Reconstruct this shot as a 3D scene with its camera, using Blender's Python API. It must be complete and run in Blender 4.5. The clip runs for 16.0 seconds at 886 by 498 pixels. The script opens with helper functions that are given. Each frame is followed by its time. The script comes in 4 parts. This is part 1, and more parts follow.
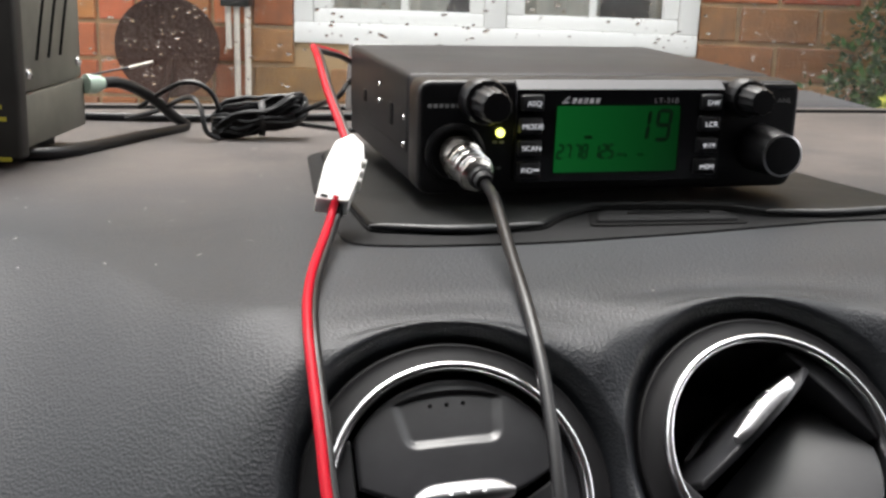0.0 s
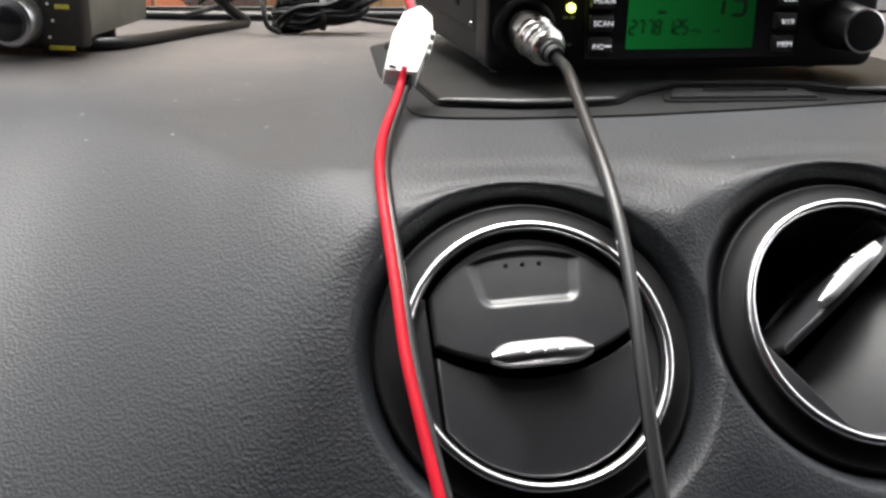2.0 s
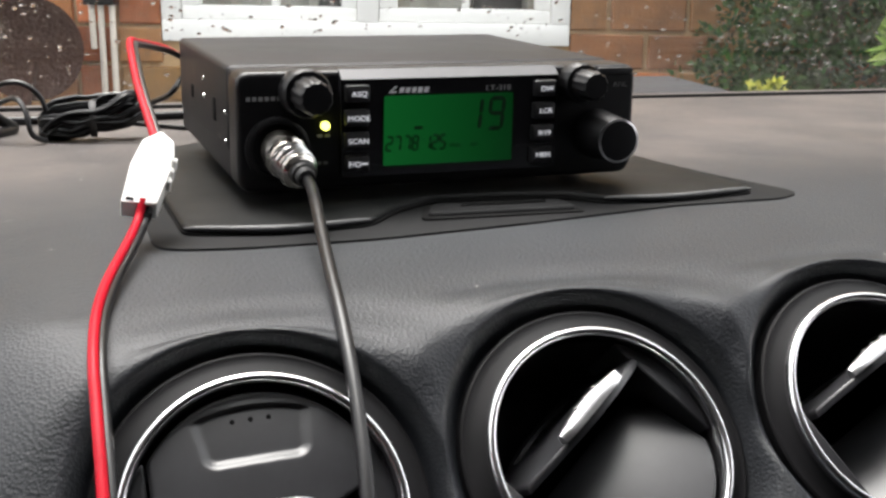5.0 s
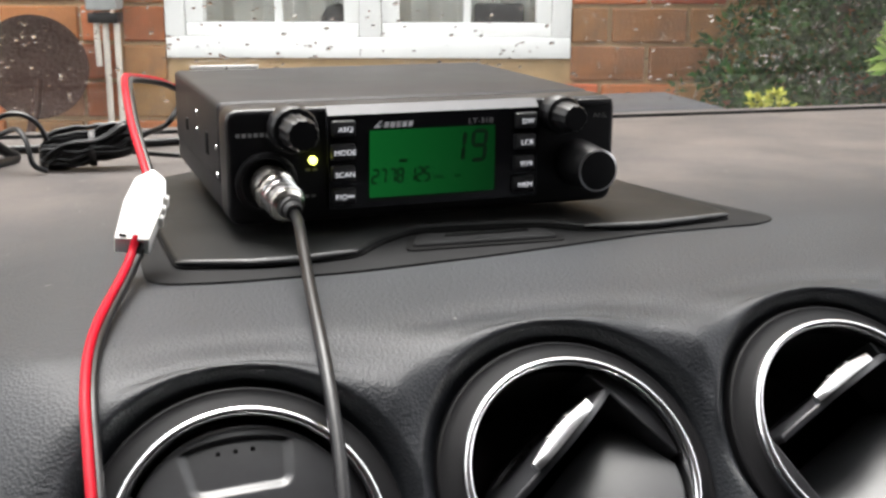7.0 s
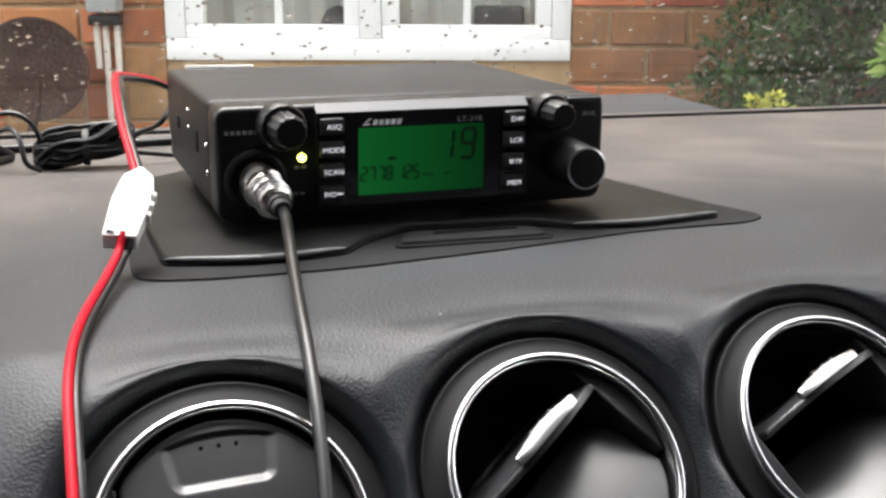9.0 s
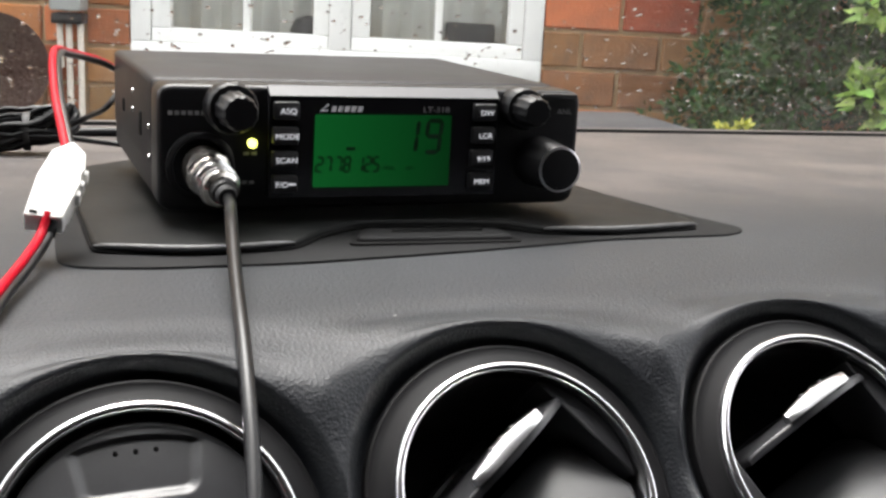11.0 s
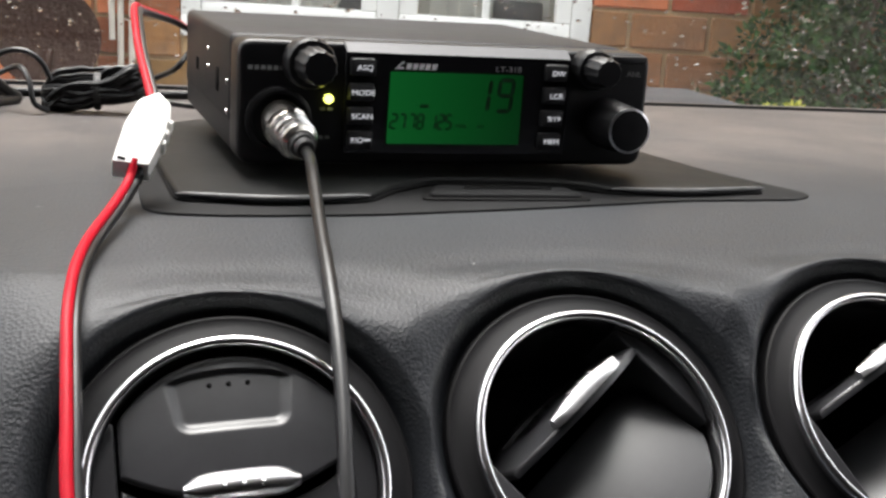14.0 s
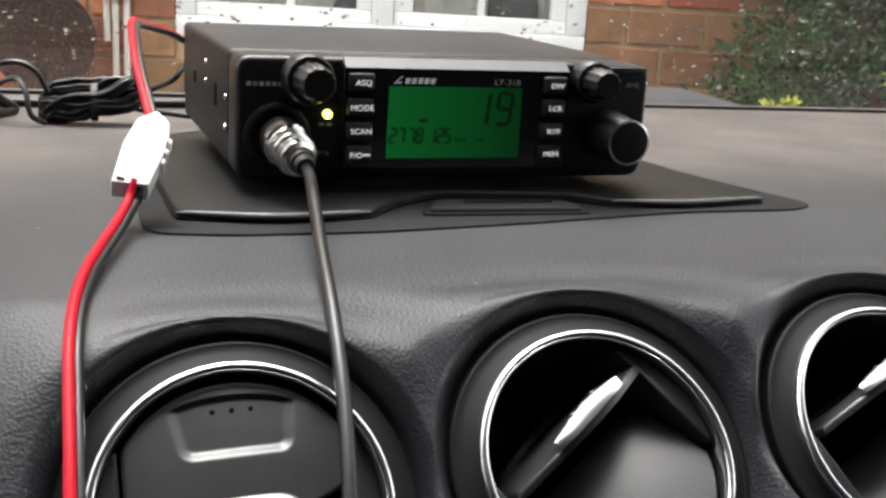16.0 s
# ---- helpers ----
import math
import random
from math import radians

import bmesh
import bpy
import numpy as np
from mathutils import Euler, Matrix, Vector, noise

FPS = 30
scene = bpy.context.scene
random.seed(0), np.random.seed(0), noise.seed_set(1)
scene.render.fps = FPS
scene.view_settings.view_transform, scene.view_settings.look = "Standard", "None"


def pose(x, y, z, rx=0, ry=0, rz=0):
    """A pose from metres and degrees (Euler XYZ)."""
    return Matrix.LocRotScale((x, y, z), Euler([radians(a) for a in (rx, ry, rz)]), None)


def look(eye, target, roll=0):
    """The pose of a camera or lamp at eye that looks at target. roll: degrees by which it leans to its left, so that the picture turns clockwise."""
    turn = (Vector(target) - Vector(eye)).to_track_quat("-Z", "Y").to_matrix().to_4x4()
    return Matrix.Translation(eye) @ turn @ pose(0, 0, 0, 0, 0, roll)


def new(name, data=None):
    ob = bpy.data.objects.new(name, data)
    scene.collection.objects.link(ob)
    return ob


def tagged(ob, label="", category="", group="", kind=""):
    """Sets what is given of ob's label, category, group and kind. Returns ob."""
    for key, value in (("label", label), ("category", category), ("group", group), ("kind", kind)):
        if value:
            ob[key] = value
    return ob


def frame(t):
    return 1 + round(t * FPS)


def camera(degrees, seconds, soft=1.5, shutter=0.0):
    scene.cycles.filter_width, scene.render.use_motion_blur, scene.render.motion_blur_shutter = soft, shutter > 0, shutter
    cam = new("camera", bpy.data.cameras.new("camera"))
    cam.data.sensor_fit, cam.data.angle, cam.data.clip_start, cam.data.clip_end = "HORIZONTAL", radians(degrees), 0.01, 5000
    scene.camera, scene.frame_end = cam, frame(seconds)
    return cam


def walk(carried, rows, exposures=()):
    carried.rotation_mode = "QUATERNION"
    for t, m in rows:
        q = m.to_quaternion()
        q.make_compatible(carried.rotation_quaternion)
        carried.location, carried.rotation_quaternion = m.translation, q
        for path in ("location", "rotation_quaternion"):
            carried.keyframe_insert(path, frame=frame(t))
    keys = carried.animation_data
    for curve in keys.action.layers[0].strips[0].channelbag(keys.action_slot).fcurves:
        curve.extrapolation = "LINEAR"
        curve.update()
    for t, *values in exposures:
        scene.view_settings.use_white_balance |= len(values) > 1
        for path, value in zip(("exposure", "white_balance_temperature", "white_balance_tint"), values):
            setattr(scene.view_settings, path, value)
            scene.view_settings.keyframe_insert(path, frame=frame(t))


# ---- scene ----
EXPOSURE = 2.42
cam = camera(42.2, 16.0, soft=2.7)
PATH = [
    (0, (-0.154, -0.463, 0.109), (0.193, 1.439, -0.403), 1.8),
    (0.5, (-0.157, -0.466, 0.102), (0.138, 1.433, -0.453), 0.1),
    (1, (-0.163, -0.466, 0.096), (0.097, 1.43, -0.483), 0.8),
    (1.5, (-0.162, -0.46, 0.091), (0.101, 1.428, -0.514), 0.5),
    (2, (-0.16, -0.461, 0.086), (0.096, 1.421, -0.541), 1.1),
    (2.5, (-0.151, -0.461, 0.092), (0.149, 1.416, -0.531), 1.0),
    (3, (-0.153, -0.474, 0.105), (0.139, 1.412, -0.493), 0.7),
    (3.5, (-0.146, -0.479, 0.116), (0.21, 1.405, -0.452), 1.4),
    (4, (-0.126, -0.458, 0.109), (0.322, 1.399, -0.483), 2.2),
    (4.2, (-0.127, -0.445, 0.1), (0.387, 1.401, -0.473), 1.7),
    (6.5, (-0.119, -0.459, 0.118), (0.406, 1.407, -0.374), 0.4),
    (7, (-0.119, -0.462, 0.117), (0.397, 1.404, -0.384), 0.3),
    (7.5, (-0.121, -0.463, 0.118), (0.373, 1.414, -0.365), 0.5),
    (8, (-0.119, -0.465, 0.118), (0.379, 1.415, -0.35), 0.9),
    (8.5, (-0.116, -0.464, 0.115), (0.397, 1.413, -0.35), 2.4),
    (9, (-0.114, -0.465, 0.115), (0.399, 1.404, -0.381), 0.3),
    (9.2, (-0.116, -0.466, 0.122), (0.39, 1.41, -0.351), 0.3),
    (11.3, (-0.103, -0.431, 0.097), (0.475, 1.429, -0.36), 3.4),
    (11.5, (-0.108, -0.434, 0.097), (0.447, 1.433, -0.359), 3.4),
    (12, (-0.114, -0.437, 0.1), (0.446, 1.429, -0.353), 3.9),
    (12.5, (-0.117, -0.443, 0.102), (0.411, 1.431, -0.354), 3.8),
    (13, (-0.113, -0.44, 0.101), (0.431, 1.434, -0.336), 3.2),
    (13.5, (-0.118, -0.441, 0.094), (0.379, 1.441, -0.363), 3.2),
    (14, (-0.118, -0.439, 0.09), (0.396, 1.429, -0.403), 3.8),
    (14.5, (-0.114, -0.439, 0.091), (0.417, 1.425, -0.402), 4.0),
    (15, (-0.132, -0.438, 0.08), (0.362, 1.43, -0.435), 5.3),
    (15.5, (-0.13, -0.435, 0.085), (0.354, 1.431, -0.445), 4.3),
    (16, (-0.119, -0.436, 0.097), (0.4, 1.429, -0.404), 3.3),
]
walk(cam, [(t, look(eye, target, roll)) for t, eye, target, roll in PATH], exposures=[(t, EXPOSURE + stops, 6600, 15) for t, stops in ((0.0, -0.05), (1.0, 0.06), (1.5, 0.27), (2.0, 0.22), (2.5, 0.10), (3.0, 0.08), (3.5, 0.22), (4.0, -0.04), (6.5, 0.22), (9.0, 0.22), (12.5, 0.04), (14.0, 0.02), (15.0, 0.12), (16.0, 0.08))])
# ---- light ----
world = bpy.data.worlds.new("overcast_sky")
scene.world = world
world.use_nodes = True
wt = world.node_tree
sky = wt.nodes.new("ShaderNodeTexSky")
sky.sky_type, sky.sun_disc = "NISHITA", False
sky.sun_elevation, sky.sun_rotation = radians(68), radians(-7)
sky.air_density, sky.dust_density, sky.ozone_density = 1.0, 4.0, 1.0
grey = wt.nodes.new("ShaderNodeHueSaturation")
grey.inputs["Saturation"].default_value = 0.12
wt.links.new(sky.outputs[0], grey.inputs["Color"])
wt.links.new(grey.outputs[0], wt.nodes["Background"].inputs["Color"])
wt.nodes["Background"].inputs["Strength"].default_value = 0.145
sun = new("sun", bpy.data.lights.new("sun", "SUN"))
sun.data.energy, sun.data.angle, sun.data.color = 0.8, radians(40), (1.0, 0.98, 0.95)
sun.matrix_world = look((-0.2, 1.6, 4.0), (0, 0, 0))


# ---- materials ----
def material(name, base, rough=0.5, metal=0.0, vary=0.0, vary_scale=20.0, tint=None, bump=0.0, bump_scale=400.0, fine=0.0,
             fine_scale=2000.0, rough_vary=0.0, random_value=0.0, island=0.0, coat=0.0, spec=0.5):
    m = bpy.data.materials.new(name)
    m.use_nodes = True
    nt = m.node_tree
    b = nt.nodes["Principled BSDF"]
    b.inputs["Base Color"].default_value = (*base, 1)
    b.inputs["Roughness"].default_value = rough
    b.inputs["Metallic"].default_value = metal
    b.inputs["Coat Weight"].default_value = coat
    b.inputs["Specular IOR Level"].default_value = spec
    tex = nt.nodes.new("ShaderNodeTexCoord")
    out = None
    if vary:
        n1 = nt.nodes.new("ShaderNodeTexNoise")
        n1.inputs["Scale"].default_value = vary_scale
        n1.inputs["Detail"].default_value = 8
        n1.inputs["Roughness"].default_value = 0.65
        nt.links.new(tex.outputs["Object"], n1.inputs["Vector"])
        ramp = nt.nodes.new("ShaderNodeValToRGB")
        ramp.color_ramp.elements[0].position, ramp.color_ramp.elements[1].position = 0.35, 0.72
        ramp.color_ramp.elements[0].color = (*base, 1)
        ramp.color_ramp.elements[1].color = (*(tint or [min(1, c * (1 + vary)) for c in base]), 1)
        nt.links.new(n1.outputs["Fac"], ramp.inputs[0])
        out = ramp.outputs[0]
        if rough_vary:
            mr = nt.nodes.new("ShaderNodeMapRange")
            mr.inputs["To Min"].default_value, mr.inputs["To Max"].default_value = rough - rough_vary, rough + rough_vary
            nt.links.new(n1.outputs["Fac"], mr.inputs["Value"])
            nt.links.new(mr.outputs[0], b.inputs["Roughness"])
    if random_value or island:
        if random_value:
            rnd = nt.nodes.new("ShaderNodeObjectInfo").outputs["Random"]
        else:
            rnd = nt.nodes.new("ShaderNodeNewGeometry").outputs["Random Per Island"]
        hs = nt.nodes.new("ShaderNodeHueSaturation")
        mv = nt.nodes.new("ShaderNodeMapRange")
        amount = random_value or island
        mv.inputs["To Min"].default_value, mv.inputs["To Max"].default_value = 1 - amount, 1 + amount
        nt.links.new(rnd, mv.inputs["Value"])
        nt.links.new(mv.outputs[0], hs.inputs["Value"])
        mh = nt.nodes.new("ShaderNodeMapRange")
        mh.inputs["To Min"].default_value, mh.inputs["To Max"].default_value = 0.5 - 0.05 * amount, 0.5 + 0.05 * amount
        frac = nt.nodes.new("ShaderNodeMath")
        frac.operation = "MULTIPLY_ADD"
        frac.inputs[1].default_value, frac.inputs[2].default_value = 7.31, 0.17
        wrap = nt.nodes.new("ShaderNodeMath")
        wrap.operation = "FRACT"
        nt.links.new(rnd, frac.inputs[0])
        nt.links.new(frac.outputs[0], wrap.inputs[0])
        nt.links.new(wrap.outputs[0], mh.inputs["Value"])
        nt.links.new(mh.outputs[0], hs.inputs["Hue"])
        if out:
            nt.links.new(out, hs.inputs["Color"])
        else:
            hs.inputs["Color"].default_value = (*base, 1)
        out = hs.outputs[0]
    if out:
        nt.links.new(out, b.inputs["Base Color"])
    last = None
    for strength, scale, kind in ((bump, bump_scale, "ShaderNodeTexVoronoi"), (fine, fine_scale, "ShaderNodeTexNoise")):
        if strength:
            tx = nt.nodes.new(kind)
            tx.inputs["Scale"].default_value = scale
            nt.links.new(tex.outputs["Object"], tx.inputs["Vector"])
            bp = nt.nodes.new("ShaderNodeBump")
            bp.inputs["Strength"].default_value = strength
            bp.inputs["Distance"].default_value = 0.3 / scale
            nt.links.new(tx.outputs[0], bp.inputs["Height"])
            if last:
                nt.links.new(last.outputs[0], bp.inputs["Normal"])
            last = bp
    if last:
        nt.links.new(last.outputs[0], b.inputs["Normal"])
    return m


def emitter(name, colour, strength, base=(0.02, 0.02, 0.02)):
    m = material(name, base, 0.25)
    b = m.node_tree.nodes["Principled BSDF"]
    b.inputs["Emission Color"].default_value = (*colour, 1)
    b.inputs["Emission Strength"].default_value = strength
    return m


def clear_glass(name, ior=1.45, tint=(1, 1, 1)):
    """A thin pane: clear, with a mirror-like gloss that grows at grazing angles."""
    m = bpy.data.materials.new(name)
    m.use_nodes = True
    nt = m.node_tree
    nt.nodes.remove(nt.nodes["Principled BSDF"])
    mix, see, gloss, lw, power, scale = [nt.nodes.new(k) for k in ("ShaderNodeMixShader", "ShaderNodeBsdfTransparent", "ShaderNodeBsdfGlossy", "ShaderNodeLayerWeight", "ShaderNodeMath", "ShaderNodeMath")]
    see.inputs["Color"].default_value = (*tint, 1)
    gloss.inputs["Roughness"].default_value = 0.02
    lw.inputs["Blend"].default_value = 0.5
    power.operation, scale.operation = "POWER", "MULTIPLY_ADD"
    power.inputs[1].default_value = 5.0
    f0 = ((ior - 1) / (ior + 1)) ** 2
    scale.inputs[1].default_value, scale.inputs[2].default_value = 1 - f0, f0
    nt.links.new(lw.outputs["Facing"], power.inputs[0])
    nt.links.new(power.outputs[0], scale.inputs[0])
    nt.links.new(scale.outputs[0], mix.inputs[0])
    nt.links.new(see.outputs[0], mix.inputs[1])
    nt.links.new(gloss.outputs[0], mix.inputs[2])
    nt.links.new(mix.outputs[0], nt.nodes["Material Output"].inputs["Surface"])
    return m


def drop_glass(name):
    m = material(name, (1, 1, 1), 0.0)
    b = m.node_tree.nodes["Principled BSDF"]
    b.inputs["Transmission Weight"].default_value = 1.0
    b.inputs["IOR"].default_value = 1.33
    return m


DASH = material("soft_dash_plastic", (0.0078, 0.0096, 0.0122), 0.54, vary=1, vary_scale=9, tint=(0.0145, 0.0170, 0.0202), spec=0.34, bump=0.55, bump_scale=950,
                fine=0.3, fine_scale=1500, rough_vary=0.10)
# Pale dust towards the windscreen; its strength also paints in the top's brighter sheen.
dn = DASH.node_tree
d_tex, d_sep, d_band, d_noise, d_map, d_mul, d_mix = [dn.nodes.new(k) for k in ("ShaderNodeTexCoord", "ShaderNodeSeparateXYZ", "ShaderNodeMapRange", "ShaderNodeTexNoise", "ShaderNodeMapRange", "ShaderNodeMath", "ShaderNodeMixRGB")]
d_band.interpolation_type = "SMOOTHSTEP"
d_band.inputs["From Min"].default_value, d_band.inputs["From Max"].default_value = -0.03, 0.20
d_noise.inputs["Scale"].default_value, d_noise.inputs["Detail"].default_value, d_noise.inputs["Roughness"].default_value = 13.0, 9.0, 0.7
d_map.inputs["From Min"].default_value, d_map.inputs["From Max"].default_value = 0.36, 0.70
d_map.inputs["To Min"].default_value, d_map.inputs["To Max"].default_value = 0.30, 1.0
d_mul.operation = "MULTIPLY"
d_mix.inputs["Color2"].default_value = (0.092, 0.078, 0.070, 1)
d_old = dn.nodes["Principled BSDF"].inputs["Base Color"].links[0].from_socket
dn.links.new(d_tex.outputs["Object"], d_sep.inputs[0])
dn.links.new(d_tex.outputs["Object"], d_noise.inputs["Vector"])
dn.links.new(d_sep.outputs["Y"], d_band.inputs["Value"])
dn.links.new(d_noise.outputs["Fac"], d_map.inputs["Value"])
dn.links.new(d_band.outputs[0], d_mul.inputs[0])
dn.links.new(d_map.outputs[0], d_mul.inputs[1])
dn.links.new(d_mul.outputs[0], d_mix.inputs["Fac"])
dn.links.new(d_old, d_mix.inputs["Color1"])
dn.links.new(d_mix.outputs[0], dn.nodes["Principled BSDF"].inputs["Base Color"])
TRAY = material("tray_plastic", (0.0060, 0.0068, 0.0068), 0.48, spec=0.10, vary=1, vary_scale=30, tint=(0.014, 0.014, 0.0135), fine=0.2, fine_scale=2600, rough_vary=0.1)
# Pale grey standing in for the highlight on the lid's edge.
EDGE_GLINT = material("tray_edge_highlight", (0.060, 0.061, 0.062), 0.5, vary=0.8, vary_scale=120, tint=(0.028, 0.028, 0.028))
RIM = material("tray_rim_plastic", (0.006, 0.0062, 0.0065), 0.70, spec=0.12, vary=0.5, vary_scale=40, fine=0.2, fine_scale=2600)
HOUSING = material("vent_barrel_black", (0.006, 0.006, 0.0065), 0.6, spec=0.2, vary=0.5, vary_scale=60)
GROOVE = material("groove_black", (0.004, 0.004, 0.004), 0.8, spec=0.1)
# Lighter grey that paints in the sheen on the display's upward bevel.
BROW = material("bevel_painted_sheen", (0.055, 0.055, 0.058), 0.4, vary=0.3, vary_scale=80)
CASE = material("radio_case_paint", (0.011, 0.011, 0.012), 0.46, spec=0.20, vary=0.5, vary_scale=40, fine=0.25, fine_scale=2500, rough_vary=0.06)
FRONT = material("radio_front_plastic", (0.005, 0.005, 0.0055), 0.34, spec=0.4, vary=0.5, vary_scale=60, fine=0.12, fine_scale=2500)
GLOSS = material("gloss_black", (0.008, 0.008, 0.009), 0.16, vary=0.4, vary_scale=80)
SATIN = material("satin_black", (0.006, 0.006, 0.0065), 0.40, spec=0.28, vary=0.5, vary_scale=60, fine=0.1)
BEZEL = material("bezel_matt_black", (0.005, 0.005, 0.0055), 0.55, spec=0.14, vary=0.5, vary_scale=60, fine=0.15)
VANE = material("vent_vane_plastic", (0.019, 0.0195, 0.021), 0.33, vary=0.5, vary_scale=50, fine=0.12, fine_scale=2500)
RUBBER = material("rubber_black", (0.012, 0.012, 0.012), 0.6, fine=0.2, fine_scale=1500)
CHROME = material("chrome", (0.86, 0.86, 0.87), 0.22, 1.0, vary=0.1, vary_scale=200, rough_vary=0.05)
SILVER = material("brushed_silver", (0.62, 0.62, 0.63), 0.3, 1.0, vary=0.15, vary_scale=300, fine=0.15)
NICKEL = material("nickel", (0.72, 0.69, 0.64), 0.2, 1.0, vary=0.2, vary_scale=300)
KEY_LIGHT = emitter("backlit_legend", (0.9, 0.95, 1.0), 0.11, (0.6, 0.6, 0.6))
WHITE_INK = material("white_print", (0.75, 0.75, 0.75), 0.5)
GREY_INK = material("grey_print", (0.26, 0.26, 0.26), 0.5)
METER_FRONT = material("meter_front_paint", (0.024, 0.0225, 0.020), 0.5, spec=0.35, vary=0.4, vary_scale=40)
YELLOW_INK = material("yellow_print", (0.42, 0.36, 0.03), 0.5)
KEYCAP = material("button_rubber", (0.016, 0.016, 0.017), 0.45, fine=0.15)
LCD = emitter("lcd_backlight", (0.003, 0.155, 0.027), 0.045, (0.002, 0.012, 0.004))
lt = LCD.node_tree
lx, lr, lc = lt.nodes.new("ShaderNodeSeparateXYZ"), lt.nodes.new("ShaderNodeMapRange"), lt.nodes.new("ShaderNodeTexCoord")
lr.inputs["From Min"].default_value, lr.inputs["From Max"].default_value = -0.027, 0.029
lr.inputs["To Min"].default_value, lr.inputs["To Max"].default_value = 0.084, 0.024
lt.links.new(lc.outputs["Object"], lx.inputs[0])
lt.links.new(lx.outputs["X"], lr.inputs["Value"])
lt.links.new(lr.outputs[0], lt.nodes["Principled BSDF"].inputs["Emission Strength"])
lt.nodes["Principled BSDF"].inputs["Specular IOR Level"].default_value = 0.2
LCD_INK = material("lcd_segment", (0.002, 0.012, 0.004), 0.4)
LED = emitter("led_lit", (0.9, 1.0, 0.15), 0.9)
RED_WIRE = material("red_wire_insulation", (0.31, 0.0015, 0.010), 0.45, spec=0.12, vary=0.25, vary_scale=60)
BLACK_WIRE = material("black_wire_insulation", (0.006, 0.006, 0.0065), 0.34, spec=0.3, vary=0.5, vary_scale=60)
NYLON = material("white_nylon", (0.80, 0.79, 0.75), 0.42, vary=0.1, vary_scale=90)
METER = material("meter_case_paint", (0.125, 0.120, 0.098), 0.5, vary=0.4, vary_scale=40, fine=0.25, fine_scale=1800)
PAPER = material("white_paper", (0.82, 0.82, 0.80), 0.8, vary=0.1, vary_scale=60)
BRICK = material("brick_face", (0.53, 0.160, 0.054), 0.85, vary=1, vary_scale=14, tint=(0.34, 0.115, 0.045), fine=0.6, fine_scale=120, random_value=0.35)
BRICK_BUFF = material("brown_brick_face", (0.36, 0.165, 0.062), 0.85, vary=1, vary_scale=14, tint=(0.20, 0.10, 0.045), fine=0.6, fine_scale=120, random_value=0.3)
MORTAR = material("mortar", (0.38, 0.26, 0.14), 0.95, vary=0.4, vary_scale=25, fine=0.5, fine_scale=150)
UPVC = material("white_upvc", (0.90, 0.90, 0.88), 0.35, vary=0.05, vary_scale=8)
ROOM_BACKDROP = material("grey_room_backdrop", (0.42, 0.43, 0.40), 0.9, vary=0.3, vary_scale=6)
DARK_IN = material("dark_ornament", (0.05, 0.05, 0.05), 0.7)
DISH = material("weathered_dish_mesh", (0.030, 0.011, 0.007), 0.8, spec=0.2, vary=1, vary_scale=30, tint=(0.050, 0.024, 0.017), bump=0.6, bump_scale=90)
LEAF = material("leaf_green", (0.014, 0.037, 0.006), 0.7, spec=0.15, vary=0.8, vary_scale=4, island=0.55)
LEAF_LIGHT = material("young_leaf", (0.13, 0.22, 0.035), 0.5, vary=0.6, vary_scale=5, island=0.4)
FLOWER = material("yellow_flower", (0.36, 0.38, 0.04), 0.55, island=0.3)
TWIG = material("twig_bark", (0.07, 0.05, 0.03), 0.9, vary=0.5, vary_scale=20)
GROUND = material("drive_asphalt", (0.06, 0.058, 0.055), 0.85, vary=0.7, vary_scale=3, fine=0.5, fine_scale=60)
LINING = material("grey_headlining", (0.22, 0.217, 0.21), 0.9, vary=0.15, vary_scale=6, fine=0.2, fine_scale=300)
TRIM = material("dark_cabin_trim", (0.035, 0.035, 0.036), 0.7, vary=0.3, vary_scale=5)
SCUTTLE = material("scuttle_plastic", (0.020, 0.024, 0.032), 0.45, vary=0.5, vary_scale=20)
PANE = clear_glass("windscreen_glass", 1.45, (0.94, 0.96, 0.94))
WINDOW_GLASS = clear_glass("house_glass", 1.5)
DROP = drop_glass("rain_drop")
GREY_PIPE = material("grey_meter_box", (0.30, 0.31, 0.30), 0.6, vary=0.3, vary_scale=12)
CREAM = material("cream_conduit", (0.70, 0.64, 0.56), 0.5, vary=0.15, vary_scale=20)
DUST = material("pale_dust_fleck", (0.26, 0.255, 0.25), 0.9)


# ---- mesh tools ----
def thing(name, m=None, label="", category="", group="", kind=""):
    ob = new(name)
    ob.empty_display_size = 0.02
    if m is not None:
        ob.matrix_world = m
    return tagged(ob, label, category, group, kind)


def part(name, bm, mat, parent=None, label="", m=None, flat=False):
    me = bpy.data.meshes.new(name)
    bm.to_mesh(me)
    bm.free()
    me.materials.append(mat)
    if not flat:
        shade_auto(me, 40)
    ob = new(name, me)
    ob.parent = parent
    if m is not None:
        ob.matrix_local = m
    return tagged(ob, label)


def shade_auto(me, angle):
    """Smooth faces, with sharp edges where the surface turns by more than the angle."""
    bm = bmesh.new()
    bm.from_mesh(me)
    for f in bm.faces:
        f.smooth = True
    for e in bm.edges:
        if len(e.link_faces) == 2 and e.calc_face_angle(0) > radians(angle):
            e.smooth = False
    bm.to_mesh(me)
    bm.free()


